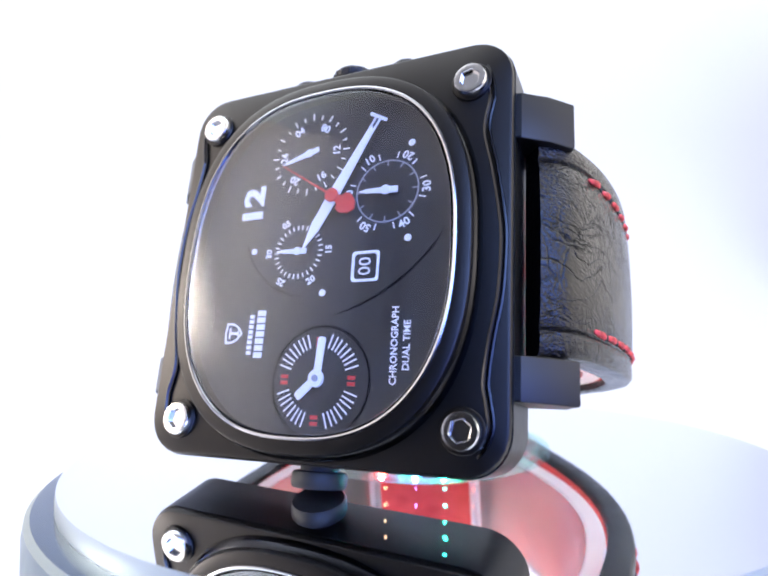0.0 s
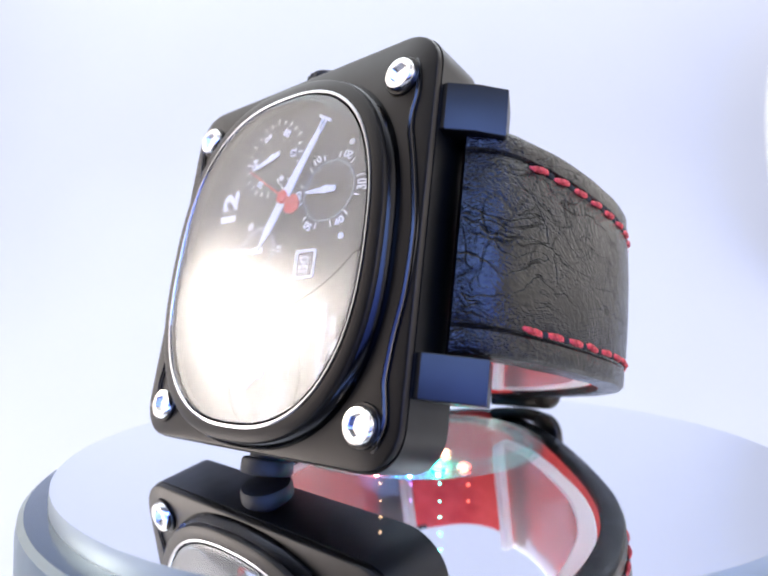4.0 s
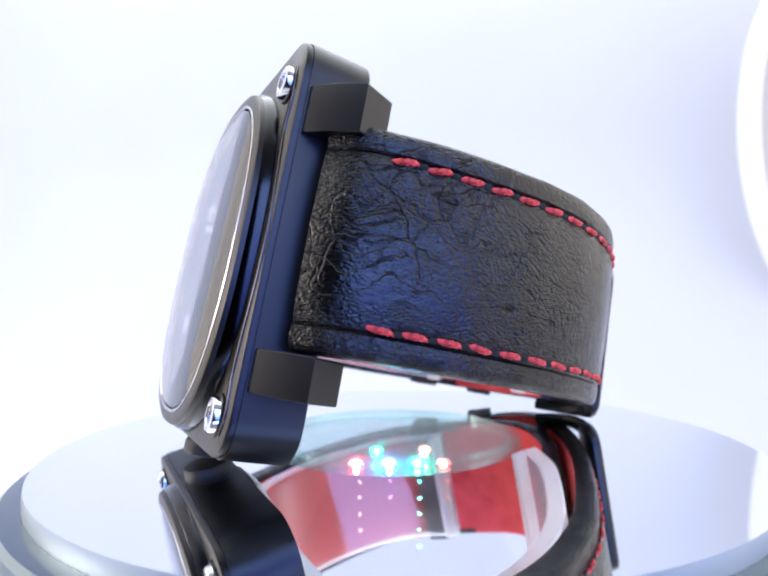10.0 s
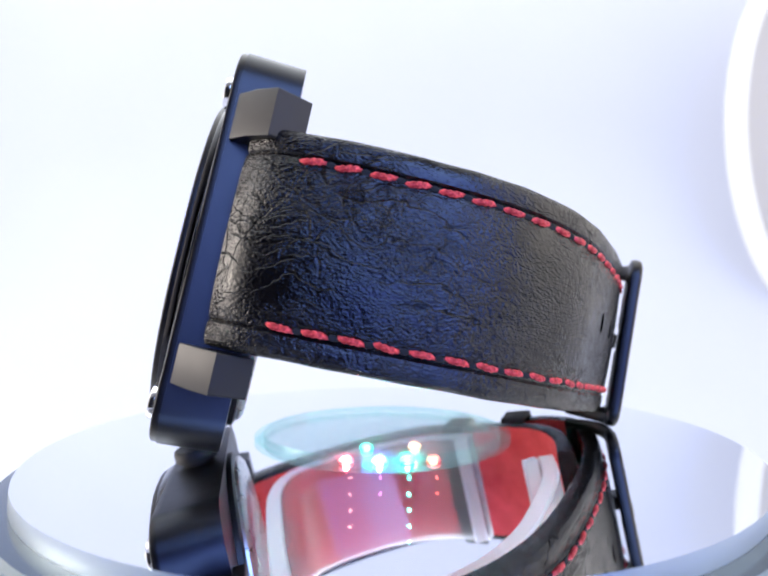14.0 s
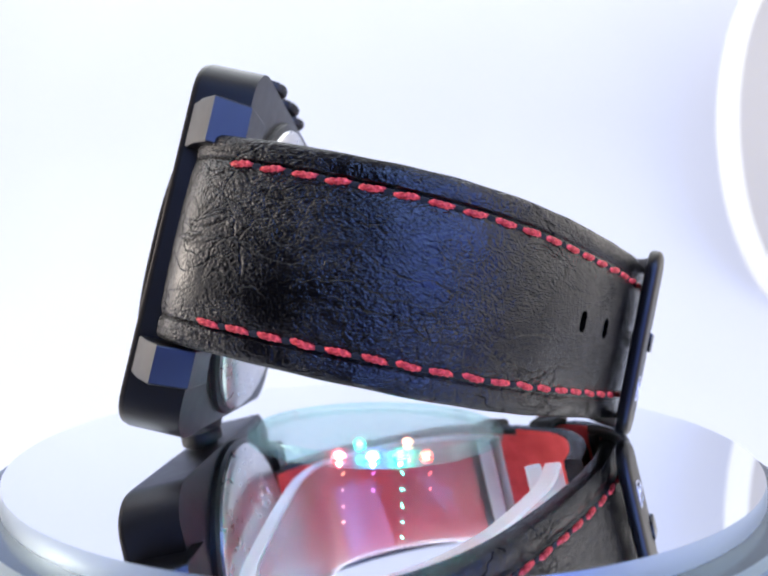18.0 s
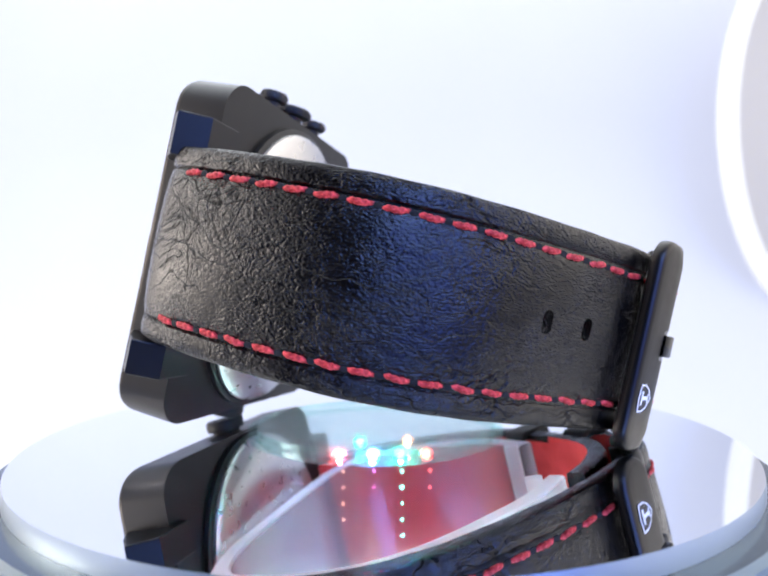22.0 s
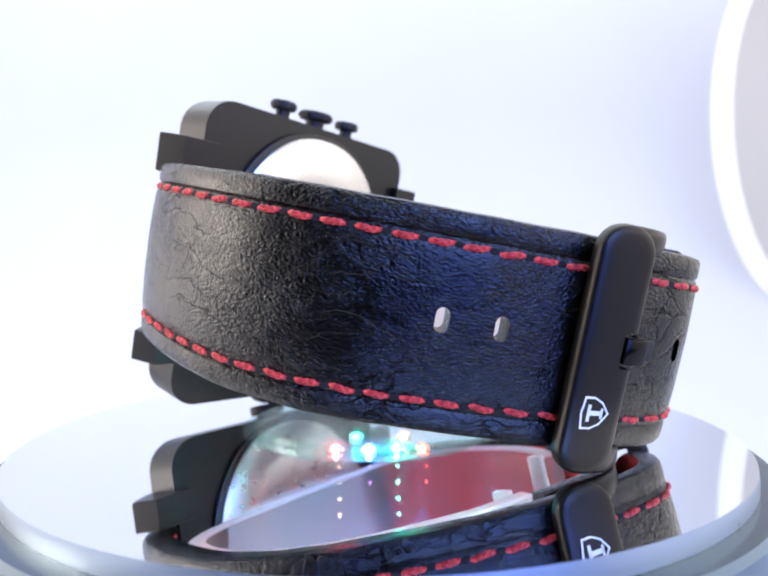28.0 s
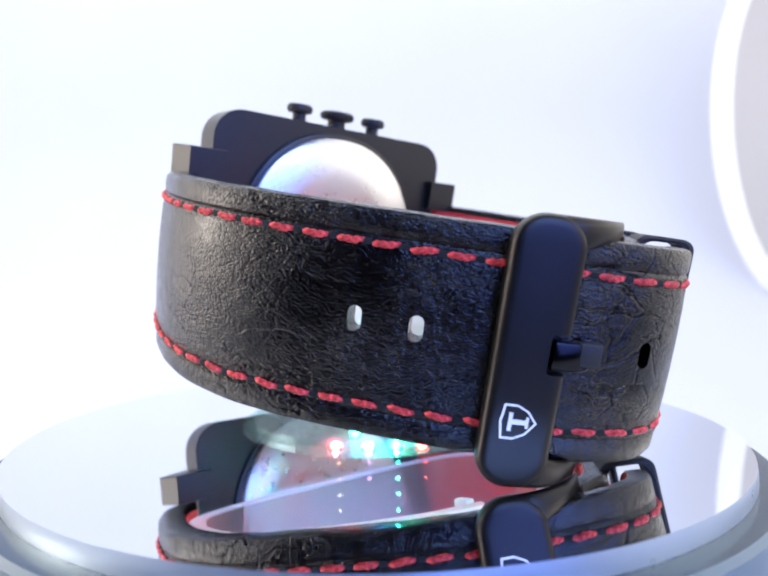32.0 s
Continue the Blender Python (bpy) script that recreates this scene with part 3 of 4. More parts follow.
def ridge(sign):
    """A thin double rail that waves along one side of the front, between the screws."""
    line = curve_path(SIDE, 0.5)
    rows = []
    last = len(line) - 1
    for i, p in enumerate(line):
        d = (line[min(i + 1, last)] - line[max(i - 1, 0)]).normalized()
        o = Vector((d.y, -d.x))
        k = min(1.0, i / 4, (last - i) / 4)
        low = -0.12 * (1 - k)
        prof = ((-0.5, -1.3), (-0.42, -1.0 + 0.16 * k + low), (-0.24, -1.0 + 0.22 * k + low), (-0.06, -1.0 + 0.04 * k + low), (0.06, -1.0 + 0.04 * k + low), (0.24, -1.0 + 0.22 * k + low), (0.42, -1.0 + 0.16 * k + low), (0.5, -1.3))
        rows.append([(sign * (p.x + o.x * a) + 0.35 * (1 - sign), sign * (p.y + o.y * a), z) for a, z in prof])
    return loft(rows)


def build_case():
    part("case_body", prism(rrect(22.25, 23.9, 4.7, 12, 0.35, 0.3), -8.9, -1.9, 0.5, 3), CASE, watch, "satin black steel middle")
    part("top_plate", polar_ring([(rrect(22.15, 23.75, 4.6, 14, 0.35, 0.3), -1.88), (rrect(22.15, 23.75, 4.6, 14, 0.35, 0.3), -1.35), (rrect(22.03, 23.63, 4.5, 14, 0.35, 0.3), -1.12), (rrect(21.77, 23.37, 4.3, 14, 0.35, 0.3), -1.0), (oval(17.2, 20.5, 2.5, 144, 0.0, -0.35), -1.0), (oval(17.2, 20.5, 2.5, 144, 0.0, -0.35), -1.88)]), PLATE, watch, "satin black front plate")
    for sign in (1, -1):
        part("side_ridge", ridge(sign), RIDGE, watch, "wavy raised line beside the dial")
    shape = lambda s: oval(17.0 + s, 20.25 + s, 2.5, 96, 0.0, -0.35)
    part("bezel", ring_solid([(0.5, 1.2), (1.6, 1.08), (1.85, 0.95), (2.0, 0.55), (1.9, -0.9), (-0.1, -1.5), (-0.1, 0.2), (0.1, 0.9)], shape), PLATE, watch, "satin black oval bezel")
    part("bezel_side", ring_solid([(1.92, 0.45), (2.15, 0.2), (2.4, -0.4), (2.55, -0.97), (2.55, -1.2), (1.8, -1.2)], shape), POLISHED, watch, "polished black flank of the bezel")
    part("crystal_gasket", ring_solid([(0.0, 1.15), (0.1, 1.3), (0.25, 1.34), (0.42, 1.27), (0.42, 0.9), (0.0, 0.9)], shape), RING_STEEL, watch, "bright thin ring round the glass")
    cr = loft([[(x, y, z) for x, y in oval(17.0 + s, 20.25 + s, 2.5, 96, 0.0, -0.35)] for s, z in ((-0.15, 0.1), (-0.05, 0.9), (-0.2, 1.25), (-0.9, 1.42), (-6, 1.62), (-12, 1.7))])
    c = part("crystal", cr, CRYSTAL, watch, "domed clear watch glass")
    c.visible_shadow = False
    part("dial", prism(oval(17.1, 20.35, 2.5, 96, 0.0, -0.35), -1.87, -1.75), DIAL, watch, "satin black dial")
    for sx in (1, -1):
        prof = [(20.5, -1.9), (23.2, -2.2), (25.8, -4.2), (28.15, -6.5), (26.35, -10.4), (20.5, -10.4)]
        for y0, y1 in ((11.9, 17.4), (-16.1, -11.6)):
            bm = prism([(sx * x + (0.0 if sx > 0 else 0.5), z) for x, z in (prof if sx > 0 else prof[::-1])], -y1, -y0, 0.2, 2)
            part("lug", finish("lug", moved(bm, Matrix.Rotation(radians(90), 4, "X")), CASE, True, 14), CASE, watch, "chamfered black steel lug")
        part("spring_bar", moved(turned([(0.8, -11.4), (0.8, 11.6)], 16), Matrix.Translation((sx * 25.0, 0.5, -7.0)) @ Matrix.Rotation(radians(-90), 4, "X")), PLATE, watch)
    for x, y in ((-17.8, 19.3), (17.9, 18.95), (17.95, -19.1), (-17.15, -19.4)):
        sides = 36
        rim = []
        for i in range(sides):
            q = math.tau * i / sides
            sect = (q - 0.3) % (math.tau / 6) - math.pi / 6
            rim.append((q, 1.0 / math.cos(sect)))
        rings = [[(r(i) * math.cos(rim[i][0]), r(i) * math.sin(rim[i][0]), z) for i in range(sides)] for r, z in
                 ((lambda i: 1.95, -1.3), (lambda i: 1.95, -0.3), (lambda i: 1.78, -0.05), (lambda i: 1.45, 0.0), (lambda i: rim[i][1] + 0.08, -0.02), (lambda i: rim[i][1], -0.12), (lambda i: rim[i][1], -0.5))]
        s = part("screw", loft(rings), STEEL, watch, "bright steel socket screw", at=Matrix.Translation((x, y, 0.05)))
        part("screw_washer", turned([(1.97, -1.1), (2.3, -1.1), (2.3, -0.85), (2.2, -0.75), (1.97, -0.75)], 32), PLATE, s)
    for x, r, z in ((7.5, 2.1, -6.4), (0.0, 2.9, -6.0), (-7.3, 2.1, -6.4)):
        big = r > 2.5
        prof = [(r * 0.55, 23.4), (r * 0.55, 25.6), (r * 0.94, 25.75), (r, 26.0), (r, 26.75), (r * 0.92, 27.05), (0.2, 27.1)]
        name = "crown" if big else "pusher"
        p = part(name, turned(prof, 28), RUBBER, watch, "fluted black crown" if big else "flat black push button", at=Matrix.Translation((x, 0, z)) @ Matrix.Rotation(radians(-90), 4, "X"))
        for k in range(18 if big else 12):
            q = math.tau * k / (18 if big else 12)
            part("flute", box(r * 0.97, r * 1.05, -0.12, 0.12, 26.05, 26.7), RUBBER, p, at=Matrix.Rotation(q, 4, "Z"))
    prof = [(2.2, 23.4), (2.2, 24.1), (2.95, 24.2), (3.1, 24.45), (3.1, 25.6), (2.9, 25.95), (0.2, 26.0)]
    part("crown", turned(prof, 40), RUBBER, watch, "second smooth black crown under the case", at=Matrix.Translation((0.4, 0, -5.0)) @ Matrix.Rotation(radians(90), 4, "X"))
    back = lambda s, z: [(x + 0.4, y, z) for x, y in oval(17.2 + s, 22.2 + s, 2.2, 80)]
    part("case_back_ring", loft([back(0.9, -8.8), back(0.8, -9.6), back(0.2, -9.9), back(-0.6, -9.9)]), CASE, watch)
    part("case_back", loft([back(0, -9.7), back(-0.1, -10.3), back(-0.8, -10.8), back(-7, -11.0), back(-14, -11.1)]), BACK_STEEL, watch, "bright oval steel case back")


def ticks(cx, cy, r0, r1, angles, width, z=-1.72, long_every=0, long_r=None):
    out = []
    for k, a in enumerate(angles):
        q = radians(a)
        rr = long_r if long_every and k % long_every == 0 else r1
        out.append(moved(box(r0, rr, -width / 2, width / 2, z, z + 0.05), Matrix.Translation((cx, cy, 0)) @ Matrix.Rotation(q, 4, "Z")))
    return merge(out)


def clock(a):
    """Degrees in the dial's plane for a clock angle from 12, clockwise as it is read."""
    return 180 - a


def hand(name, length, tail, width, parent, at, angle, z, mat=HAND, label=""):
    """A tapered hand with a boss; angle as on a clock."""
    out = [(-tail, -width * 0.5), (-tail, width * 0.5), (-0.2, width * 0.5), (length * 0.75, width * 0.32), (length, 0.05), (length, -0.05), (length * 0.75, -width * 0.32), (-0.2, -width * 0.5)]
    bm = merge([prism(out[::-1], 0, 0.14, 0.04, 1), prism(circle(width * 0.75, 20), 0, 0.22, 0.05, 1)])
    return part(name, bm, mat, parent, label, at=Matrix.Translation((*at, z)) @ Matrix.Rotation(radians(clock(angle)), 4, "Z"))


def numerals(parent, cx, cy, r, items, size, mat=PRINT, z=-1.70):
    for text, a in items:
        q = radians(clock(a))
        spin = -a if a <= 90 or a >= 270 else -(a + 180)
        at = Matrix.Translation((cx + r * math.cos(q), cy + r * math.sin(q), z)) @ Matrix.Rotation(radians(spin), 4, "Z") @ READ
        part("numeral", moved(lettering(text, size, 0.035), at), mat, parent)


def subdial(label, cx, cy, r, mat=DIAL):
    top = -1.66 if mat == DIAL_RING else -1.742
    bm = ring_solid([(r, top - 0.04), (r - 0.1, top), (r - 0.25, top), (r - 0.34, top - 0.04), (r - 0.1, -1.8)], lambda s: circle(s, 48, cx, cy))
    return part("subdial", bm, mat, watch, label)


def build_dial():
    d = bpy.data.objects["dial"]
    s = subdial("small black twenty-four hour dial with white marks", -2.6, 13.3, 5.6)
    part("tick_marks", ticks(-2.6, 13.3, 4.6, 5.2, [k * 15 for k in range(24)], 0.16, long_every=2, long_r=5.5), PRINT, s)
    numerals(s, -2.6, 13.3, 3.75, (("24", 0), ("04", 60), ("08", 120), ("12", 180), ("16", 240), ("20", 300)), 1.35)
    hand("hand", 3.9, 1.4, 0.75, s, (-2.6, 13.3), 343, -1.5)
    s = subdial("small black sixty second dial with a grey ring", 8.1, 7.1, 4.9)
    part("ring", ring_solid([(3.86, -1.7), (3.68, -1.7), (3.68, -1.77), (3.86, -1.77)], lambda v: circle(v, 48, 8.1, 7.1)), GREY_PRINT, s, "grey printed ring")
    part("tick_marks", ticks(8.1, 7.1, 4.05, 4.85, [k * 30 + 15 for k in range(12)], 0.15), PRINT, s)
    part("tick_marks", ticks(8.1, 7.1, 3.1, 3.7, [k * 30 for k in range(12)], 0.14, z=-1.69), GREY_PRINT, s)
    numerals(s, 8.1, 7.1, 4.75, (("60", 0), ("10", 60), ("20", 120), ("30", 180), ("40", 240), ("50", 300)), 1.35)
    hand("hand", 3.4, 1.5, 0.8, s, (8.1, 7.1), 2, -1.5)
    s = subdial("small black thirty minute dial with white marks", -2.9, 0.6, 4.6)
    part("tick_marks", ticks(-2.9, 0.6, 2.75, 3.35, [k * 12 for k in range(30)], 0.16), PRINT, s)
    numerals(s, -2.9, 0.6, 4.15, (("30", 0), ("05", 60), ("10", 120), ("15", 180), ("20", 240), ("25", 300)), 1.15)
    hand("hand", 2.9, 1.3, 0.7, s, (-2.9, 0.6), 2, -1.5)
    s = subdial("small black second time zone dial with white and red marks", 1.5, -14.5, 6.2, DIAL_RING)
    marks = [a for base in (45, 135, 225, 315) for a in (base - 27, base - 19, base - 12, base - 4, base + 4, base + 12, base + 19, base + 27)]
    part("tick_marks", ticks(1.2, -14.4, 3.6, 5.2, marks, 0.17), PRINT, s)
    for k, a in enumerate((0, 90, 180, 270)):
        q = radians(a)
        bars = merge([moved(box(-0.55, -0.15, -0.45, 0.45, 0, 0.05), Matrix.Identity(4)), box(0.1, 0.5, -0.45, 0.45, 0, 0.05)])
        part("red_mark", bars, RED_PRINT, s, "red mark", at=Matrix.Translation((1.2 + 4.2 * math.cos(q), -14.4 + 4.2 * math.sin(q), -1.72)) @ READ)
    for length, angle, z in ((4.6, 94, -1.5), (3.1, 318, -1.35)):
        bm = merge([prism([(-0.9, 0.45), (-0.9, -0.45), (length - 0.25, -0.5), (length, -0.3), (length, 0.3), (length - 0.25, 0.5)], 0, 0.14, 0.04, 1), prism(circle(0.95, 24), 0, 0.2, 0.05, 1)])
        part("hand", bm, HAND, s, "white baton hand", at=Matrix.Translation((1.3, -14.3, z)) @ Matrix.Rotation(radians(clock(angle)), 4, "Z"))
    part("hand_pin", prism(circle(0.35, 16), 0, 0.3, 0.05, 1), GREY_PRINT, s, at=Matrix.Translation((1.3, -14.3, -1.2)))
    # shallow curved steps in the dial
    for cx, cy, r, a0, a1 in ((-1.76, 11.78, 19.43, -78, -31), (-0.88, 5.18, 10.1, 198, 264)):
        rows = []
        for k in range(37):
            q, w = radians(a0 + (a1 - a0) * k / 36), 0.17 * min(1.0, 0.25 + k / 6, 0.25 + (36 - k) / 6)
            rows.append([(cx + d * math.cos(q), cy + d * math.sin(q), z) for d, z in ((r - w, -1.76), (r - 0.5 * w, -1.69), (r + 0.5 * w, -1.69), (r + w, -1.76))])
        part("dial_step", loft(rows), DIAL_RING, d, "fine curved step in the dial")
    # large numeral, date window and lines of text
    num = lettering("12", 4.9, 0.22)
    num.transform(Matrix.Diagonal((1.06, 0.82, 1, 1)))
    part("numeral", moved(num, Matrix.Translation((-10.1, 7.2, -1.66)) @ READ), PRINT, d, "large white twelve")
    w = part("date_window", ring_solid([(0.0, -1.6), (0.22, -1.62), (0.24, -1.74), (-0.1, -1.74)], lambda v: rrect(1.45 + v, 1.55 + v, 0.4, 4, 6.1, -1.75)), PRINT, watch, "white framed date window")
    part("date_disc", moved(lettering("00", 2.2), Matrix.Translation((6.1, -1.75, -1.7)) @ READ), PRINT, w)
    part("text_line", moved(lettering("CHRONOGRAPH", 1.08, 0.02), Matrix.Translation((10.1, -10.6, -1.70)) @ READ), PRINT, d)
    part("text_line", moved(lettering("DUAL TIME", 1.05, 0.02), Matrix.Translation((11.45, -10.6, -1.70)) @ READ), PRINT, d)
    for x0, x1, y0, y1, count in ((-8.75, -8.1, -11.7, -6.8, 8), (-7.65, -6.5, -12.1, -6.3, 7)):
        step = (y1 - y0) / count
        for k in range(count):
            part("text_bar", box(x0, x1, y0 + k * step + 0.06, y0 + (k + 1) * step - 0.1, -1.74, -1.69), PRINT, d)
    part("emblem", moved(shield(2.5, 0.28), Matrix.Translation((-10.9, -9.1, -1.70)) @ READ), PRINT, d, "white shield emblem")
    for x, y in ((-9.3, 1.1), (11.0, 1.2), (10.8, 12.7), (0.9, -4.6)):
        part("hour_dot", prism(circle(0.42, 16, x, y), -1.75, -1.62, 0.05, 1), PRINT, d)
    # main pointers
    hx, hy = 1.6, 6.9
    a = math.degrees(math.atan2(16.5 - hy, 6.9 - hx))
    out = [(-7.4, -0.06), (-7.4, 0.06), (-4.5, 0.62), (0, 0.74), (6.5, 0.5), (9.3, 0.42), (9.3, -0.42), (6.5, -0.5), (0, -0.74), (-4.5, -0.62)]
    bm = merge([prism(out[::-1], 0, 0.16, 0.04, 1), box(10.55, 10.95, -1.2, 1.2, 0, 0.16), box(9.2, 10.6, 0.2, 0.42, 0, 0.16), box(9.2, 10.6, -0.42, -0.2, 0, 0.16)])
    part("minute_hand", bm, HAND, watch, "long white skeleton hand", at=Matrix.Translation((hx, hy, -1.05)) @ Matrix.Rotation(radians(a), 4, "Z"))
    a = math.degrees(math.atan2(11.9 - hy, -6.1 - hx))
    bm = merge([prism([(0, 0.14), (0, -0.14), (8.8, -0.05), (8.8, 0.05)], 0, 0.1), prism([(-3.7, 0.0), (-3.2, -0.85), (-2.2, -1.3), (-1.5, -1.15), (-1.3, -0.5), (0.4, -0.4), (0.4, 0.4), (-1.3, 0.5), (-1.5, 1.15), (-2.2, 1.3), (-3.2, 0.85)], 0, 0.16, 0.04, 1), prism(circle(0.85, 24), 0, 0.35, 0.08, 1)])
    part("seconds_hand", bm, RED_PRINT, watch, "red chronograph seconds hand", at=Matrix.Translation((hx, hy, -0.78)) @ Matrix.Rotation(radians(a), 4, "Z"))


def shield(size, line):
    """An outlined shield with a bar letter shape inside, flat."""
    pts = [(-0.5, 0.42), (-0.2, 0.46), (0, 0.5), (0.2, 0.46), (0.5, 0.42), (0.5, 0.05), (0.34, -0.28), (0, -0.55), (-0.34, -0.28), (-0.5, 0.05)]
    k = 1 - 2 * line / size
    bm = bmesh.new()
    rows = [[bm.verts.new((x * size * s, y * size * s, z)) for x, y in pts] for s, z in ((1, 0), (1, 0.06), (k, 0.06), (k, 0))]
    n = len(pts)
    for j in range(4):
        a, b = rows[j], rows[(j + 1) % 4]
        for i in range(n):
            bm.faces.new((a[i], a[(i + 1) % n], b[(i + 1) % n], b[i]))
    s = size
    return merge([bm, box(-0.26 * s, 0.26 * s, 0.14 * s, 0.25 * s, 0, 0.06), box(-0.07 * s, 0.07 * s, -0.3 * s, 0.2 * s, 0, 0.06), box(-0.16 * s, 0.16 * s, -0.32 * s, -0.24 * s, 0, 0.06)])


build_case()
build_dial()

# ---- the strap: its lines run in the plane of x (12 to 6) and z, seen along y ----
TONGUE = [(24.6, -4.6), (27.6, -7.2), (29.6, -11.5), (31.2, -18.0), (32.1, -25.0), (32.2, -31.0), (31.3, -36.8), (29.0, -42.7), (25.8, -47.7), (22.0, -52.0), (18.2, -55.8),
          (14.4, -59.3), (10.2, -62.7), (5.4, -65.9), (0.0, -68.5), (-5.6, -70.1), (-10.7, -69.4), (-14.9, -66.9), (-18.3, -63.2), (-21.3, -59.4)]
HOLDER = [(-24.6, -4.6), (-27.6, -7.2), (-29.6, -11.5), (-31.6, -20.0), (-32.0, -30.0), (-30.6, -40.0), (-27.4, -48.0), (-21.6, -54.4), (-15.8, -60.0), (-10.8, -63.4), (-5.0, -64.6), (1.0, -63.4), (5.5, -61.2)]
MID = 1.0


def strap_frames(points, step):
    line = curve_path(points, step)
    out = []
    total = len(line) - 1
    sign = 1 if points[0][0] > 0 else -1
    for i, p in enumerate(line):
        t = (line[min(i + 1, total)] - line[max(i - 1, 0)]).normalized()
        out.append((p, t, Vector((-t.y, t.x)) * sign, i / total))
    return out


def strap_piece(name, points, thick, half, label, tip):
    fr = strap_frames(points, 0.7)
    rings = []
    last = len(fr) - 1
    for i, (p, t, nrm, s) in enumerate(fr):
        h = half[0] + (half[1] - half[0]) * s
        th = thick[0] + (thick[1] - thick[0]) * min(1, s * 1.6)
        if tip and i > last - 14:
            k = (i - (last - 14)) / 14
            h *= math.sqrt(max(0.02, 1 - k ** 2.6))
        if i < 2:
            th *= 0.72 + 0.14 * i
        ring = []
        # outer face with a padded crown, rounded edges, flat lining
        prof = [(-1.0, -0.85), (-1.0, -0.35), (-0.985, -0.12), (-0.95, -0.03), (-0.86, 0.0), (-0.79, -0.015), (-0.765, -0.09), (-0.74, -0.015), (-0.62, 0.045), (-0.4, 0.08), (-0.15, 0.1),
                (0.15, 0.1), (0.4, 0.08), (0.62, 0.045), (0.74, -0.015), (0.765, -0.09), (0.79, -0.015), (0.86, 0.0), (0.95, -0.03), (0.985, -0.12), (1.0, -0.35), (1.0, -0.85)]
        for a, b in prof:
            off = b * th
            wob = 0.12 * noise.noise(Vector((s * 21, a * 2.2, 3.1))) if abs(a) > 0.9 else 0.05 * noise.noise(Vector((s * 30, a * 5, 7)))
            q = p + nrm * (off + wob * 0.8)
            ring.append((q.x, MID + a * h + (wob if abs(a) > 0.97 else 0), q.y))
        for a, b in ((0.985, -0.97), (0.9, -1.0), (0.3, -1.0), (-0.3, -1.0), (-0.9, -1.0), (-0.985, -0.97)):
            q = p + nrm * (b * th)
            ring.append((q.x, MID + a * h, q.y))
        rings.append(ring)
    bm = loft(rings)
    bm.faces.ensure_lookup_table()
    for f in bm.faces:
        c = f.calc_center_median()
        near = min(fr, key=lambda e: (e[0].x - c.x) ** 2 + (e[0].y - c.z) ** 2)
        depth = (Vector((c.x, c.z)) - near[0]).dot(near[2])
        f.material_index = 1 if depth < -0.93 * thick[1] and abs(c.y - MID) < half[1] * 0.96 else 0
    return part(name, bm, [LEATHER, LINING], watch, label)


def place_on(fr, i, across, lift):
    p, t, nrm, s = fr[i]
    m = Matrix.Identity(4)
    tx, nz = Vector((t.x, 0, t.y)), Vector((nrm.x, 0, nrm.y))
    by = nz.cross(tx)
    for r in range(3):
        m[r][0], m[r][1], m[r][2] = tx[r], by[r], nz[r]
    q = p + nrm * lift
    m.translation = (q.x, MID + across, q.y)
    return m


def stitch_mesh(seed):
    """A plump twisted thread end to end: an oval rope with two strands."""
    rnd = random.Random(seed)
    start = rnd.uniform(0, math.pi)
    rings = []
    for i in range(25):
        u = i / 24
        x = -1.55 + 3.1 * u
        full = max(0.3, (1 - abs(2 * u - 1) ** 3.5)) ** 0.6
        tw = start + 13.0 * u
        lift = 0.1 * math.sin(math.pi * u) - 0.2 * abs(2 * u - 1) ** 4
        sway = 0.05 * math.sin(7 * u + start)
        ring = []
        for j in range(14):
            q = math.tau * j / 14
            r = 0.35 * full * (1 + 0.14 * math.cos(2 * (q - tw)))
            ring.append((x, sway + r * math.cos(q), lift + 0.85 * r * math.sin(q)))
        rings.append(ring)
    return finish("stitch", loft(rings), THREAD)


DENT = finish("needle_hole", loft([[(a * 0.6 * math.cos(math.tau * k / 10), a * 0.38 * math.sin(math.tau * k / 10), z) for k in range(10)] for a, z in ((1.0, -0.1), (0.9, 0.05), (0.5, 0.09), (0.1, 0.1))]), HOLE_BLACK)
STITCHES = [stitch_mesh(k) for k in range(4)]


def sew(piece, points, first, last, half, lift=0.02):
    fr = strap_frames(points, 0.05)
    rnd = random.Random(5)
    pitch = 3.72
    for side in (1, -1):
        s = first + (0.35 if side < 0 else 0)
        while s < last:
            i = min(int(s / 0.05), len(fr) - 1)
            across = side * (half[0] + (half[1] - half[0]) * fr[i][3])
            m = place_on(fr, i, across, lift) @ Matrix.Rotation(radians(rnd.uniform(-4, 4) + side * 3), 4, "Z")
            part("stitch", rnd.choice(STITCHES), THREAD, piece, at=m)
            gap = pitch * rnd.uniform(0.96, 1.04)
            j = min(int((s + gap / 2) / 0.05), len(fr) - 1)
            part("needle_hole", DENT, HOLE_BLACK, piece, at=place_on(fr, j, across, lift))
            s += gap


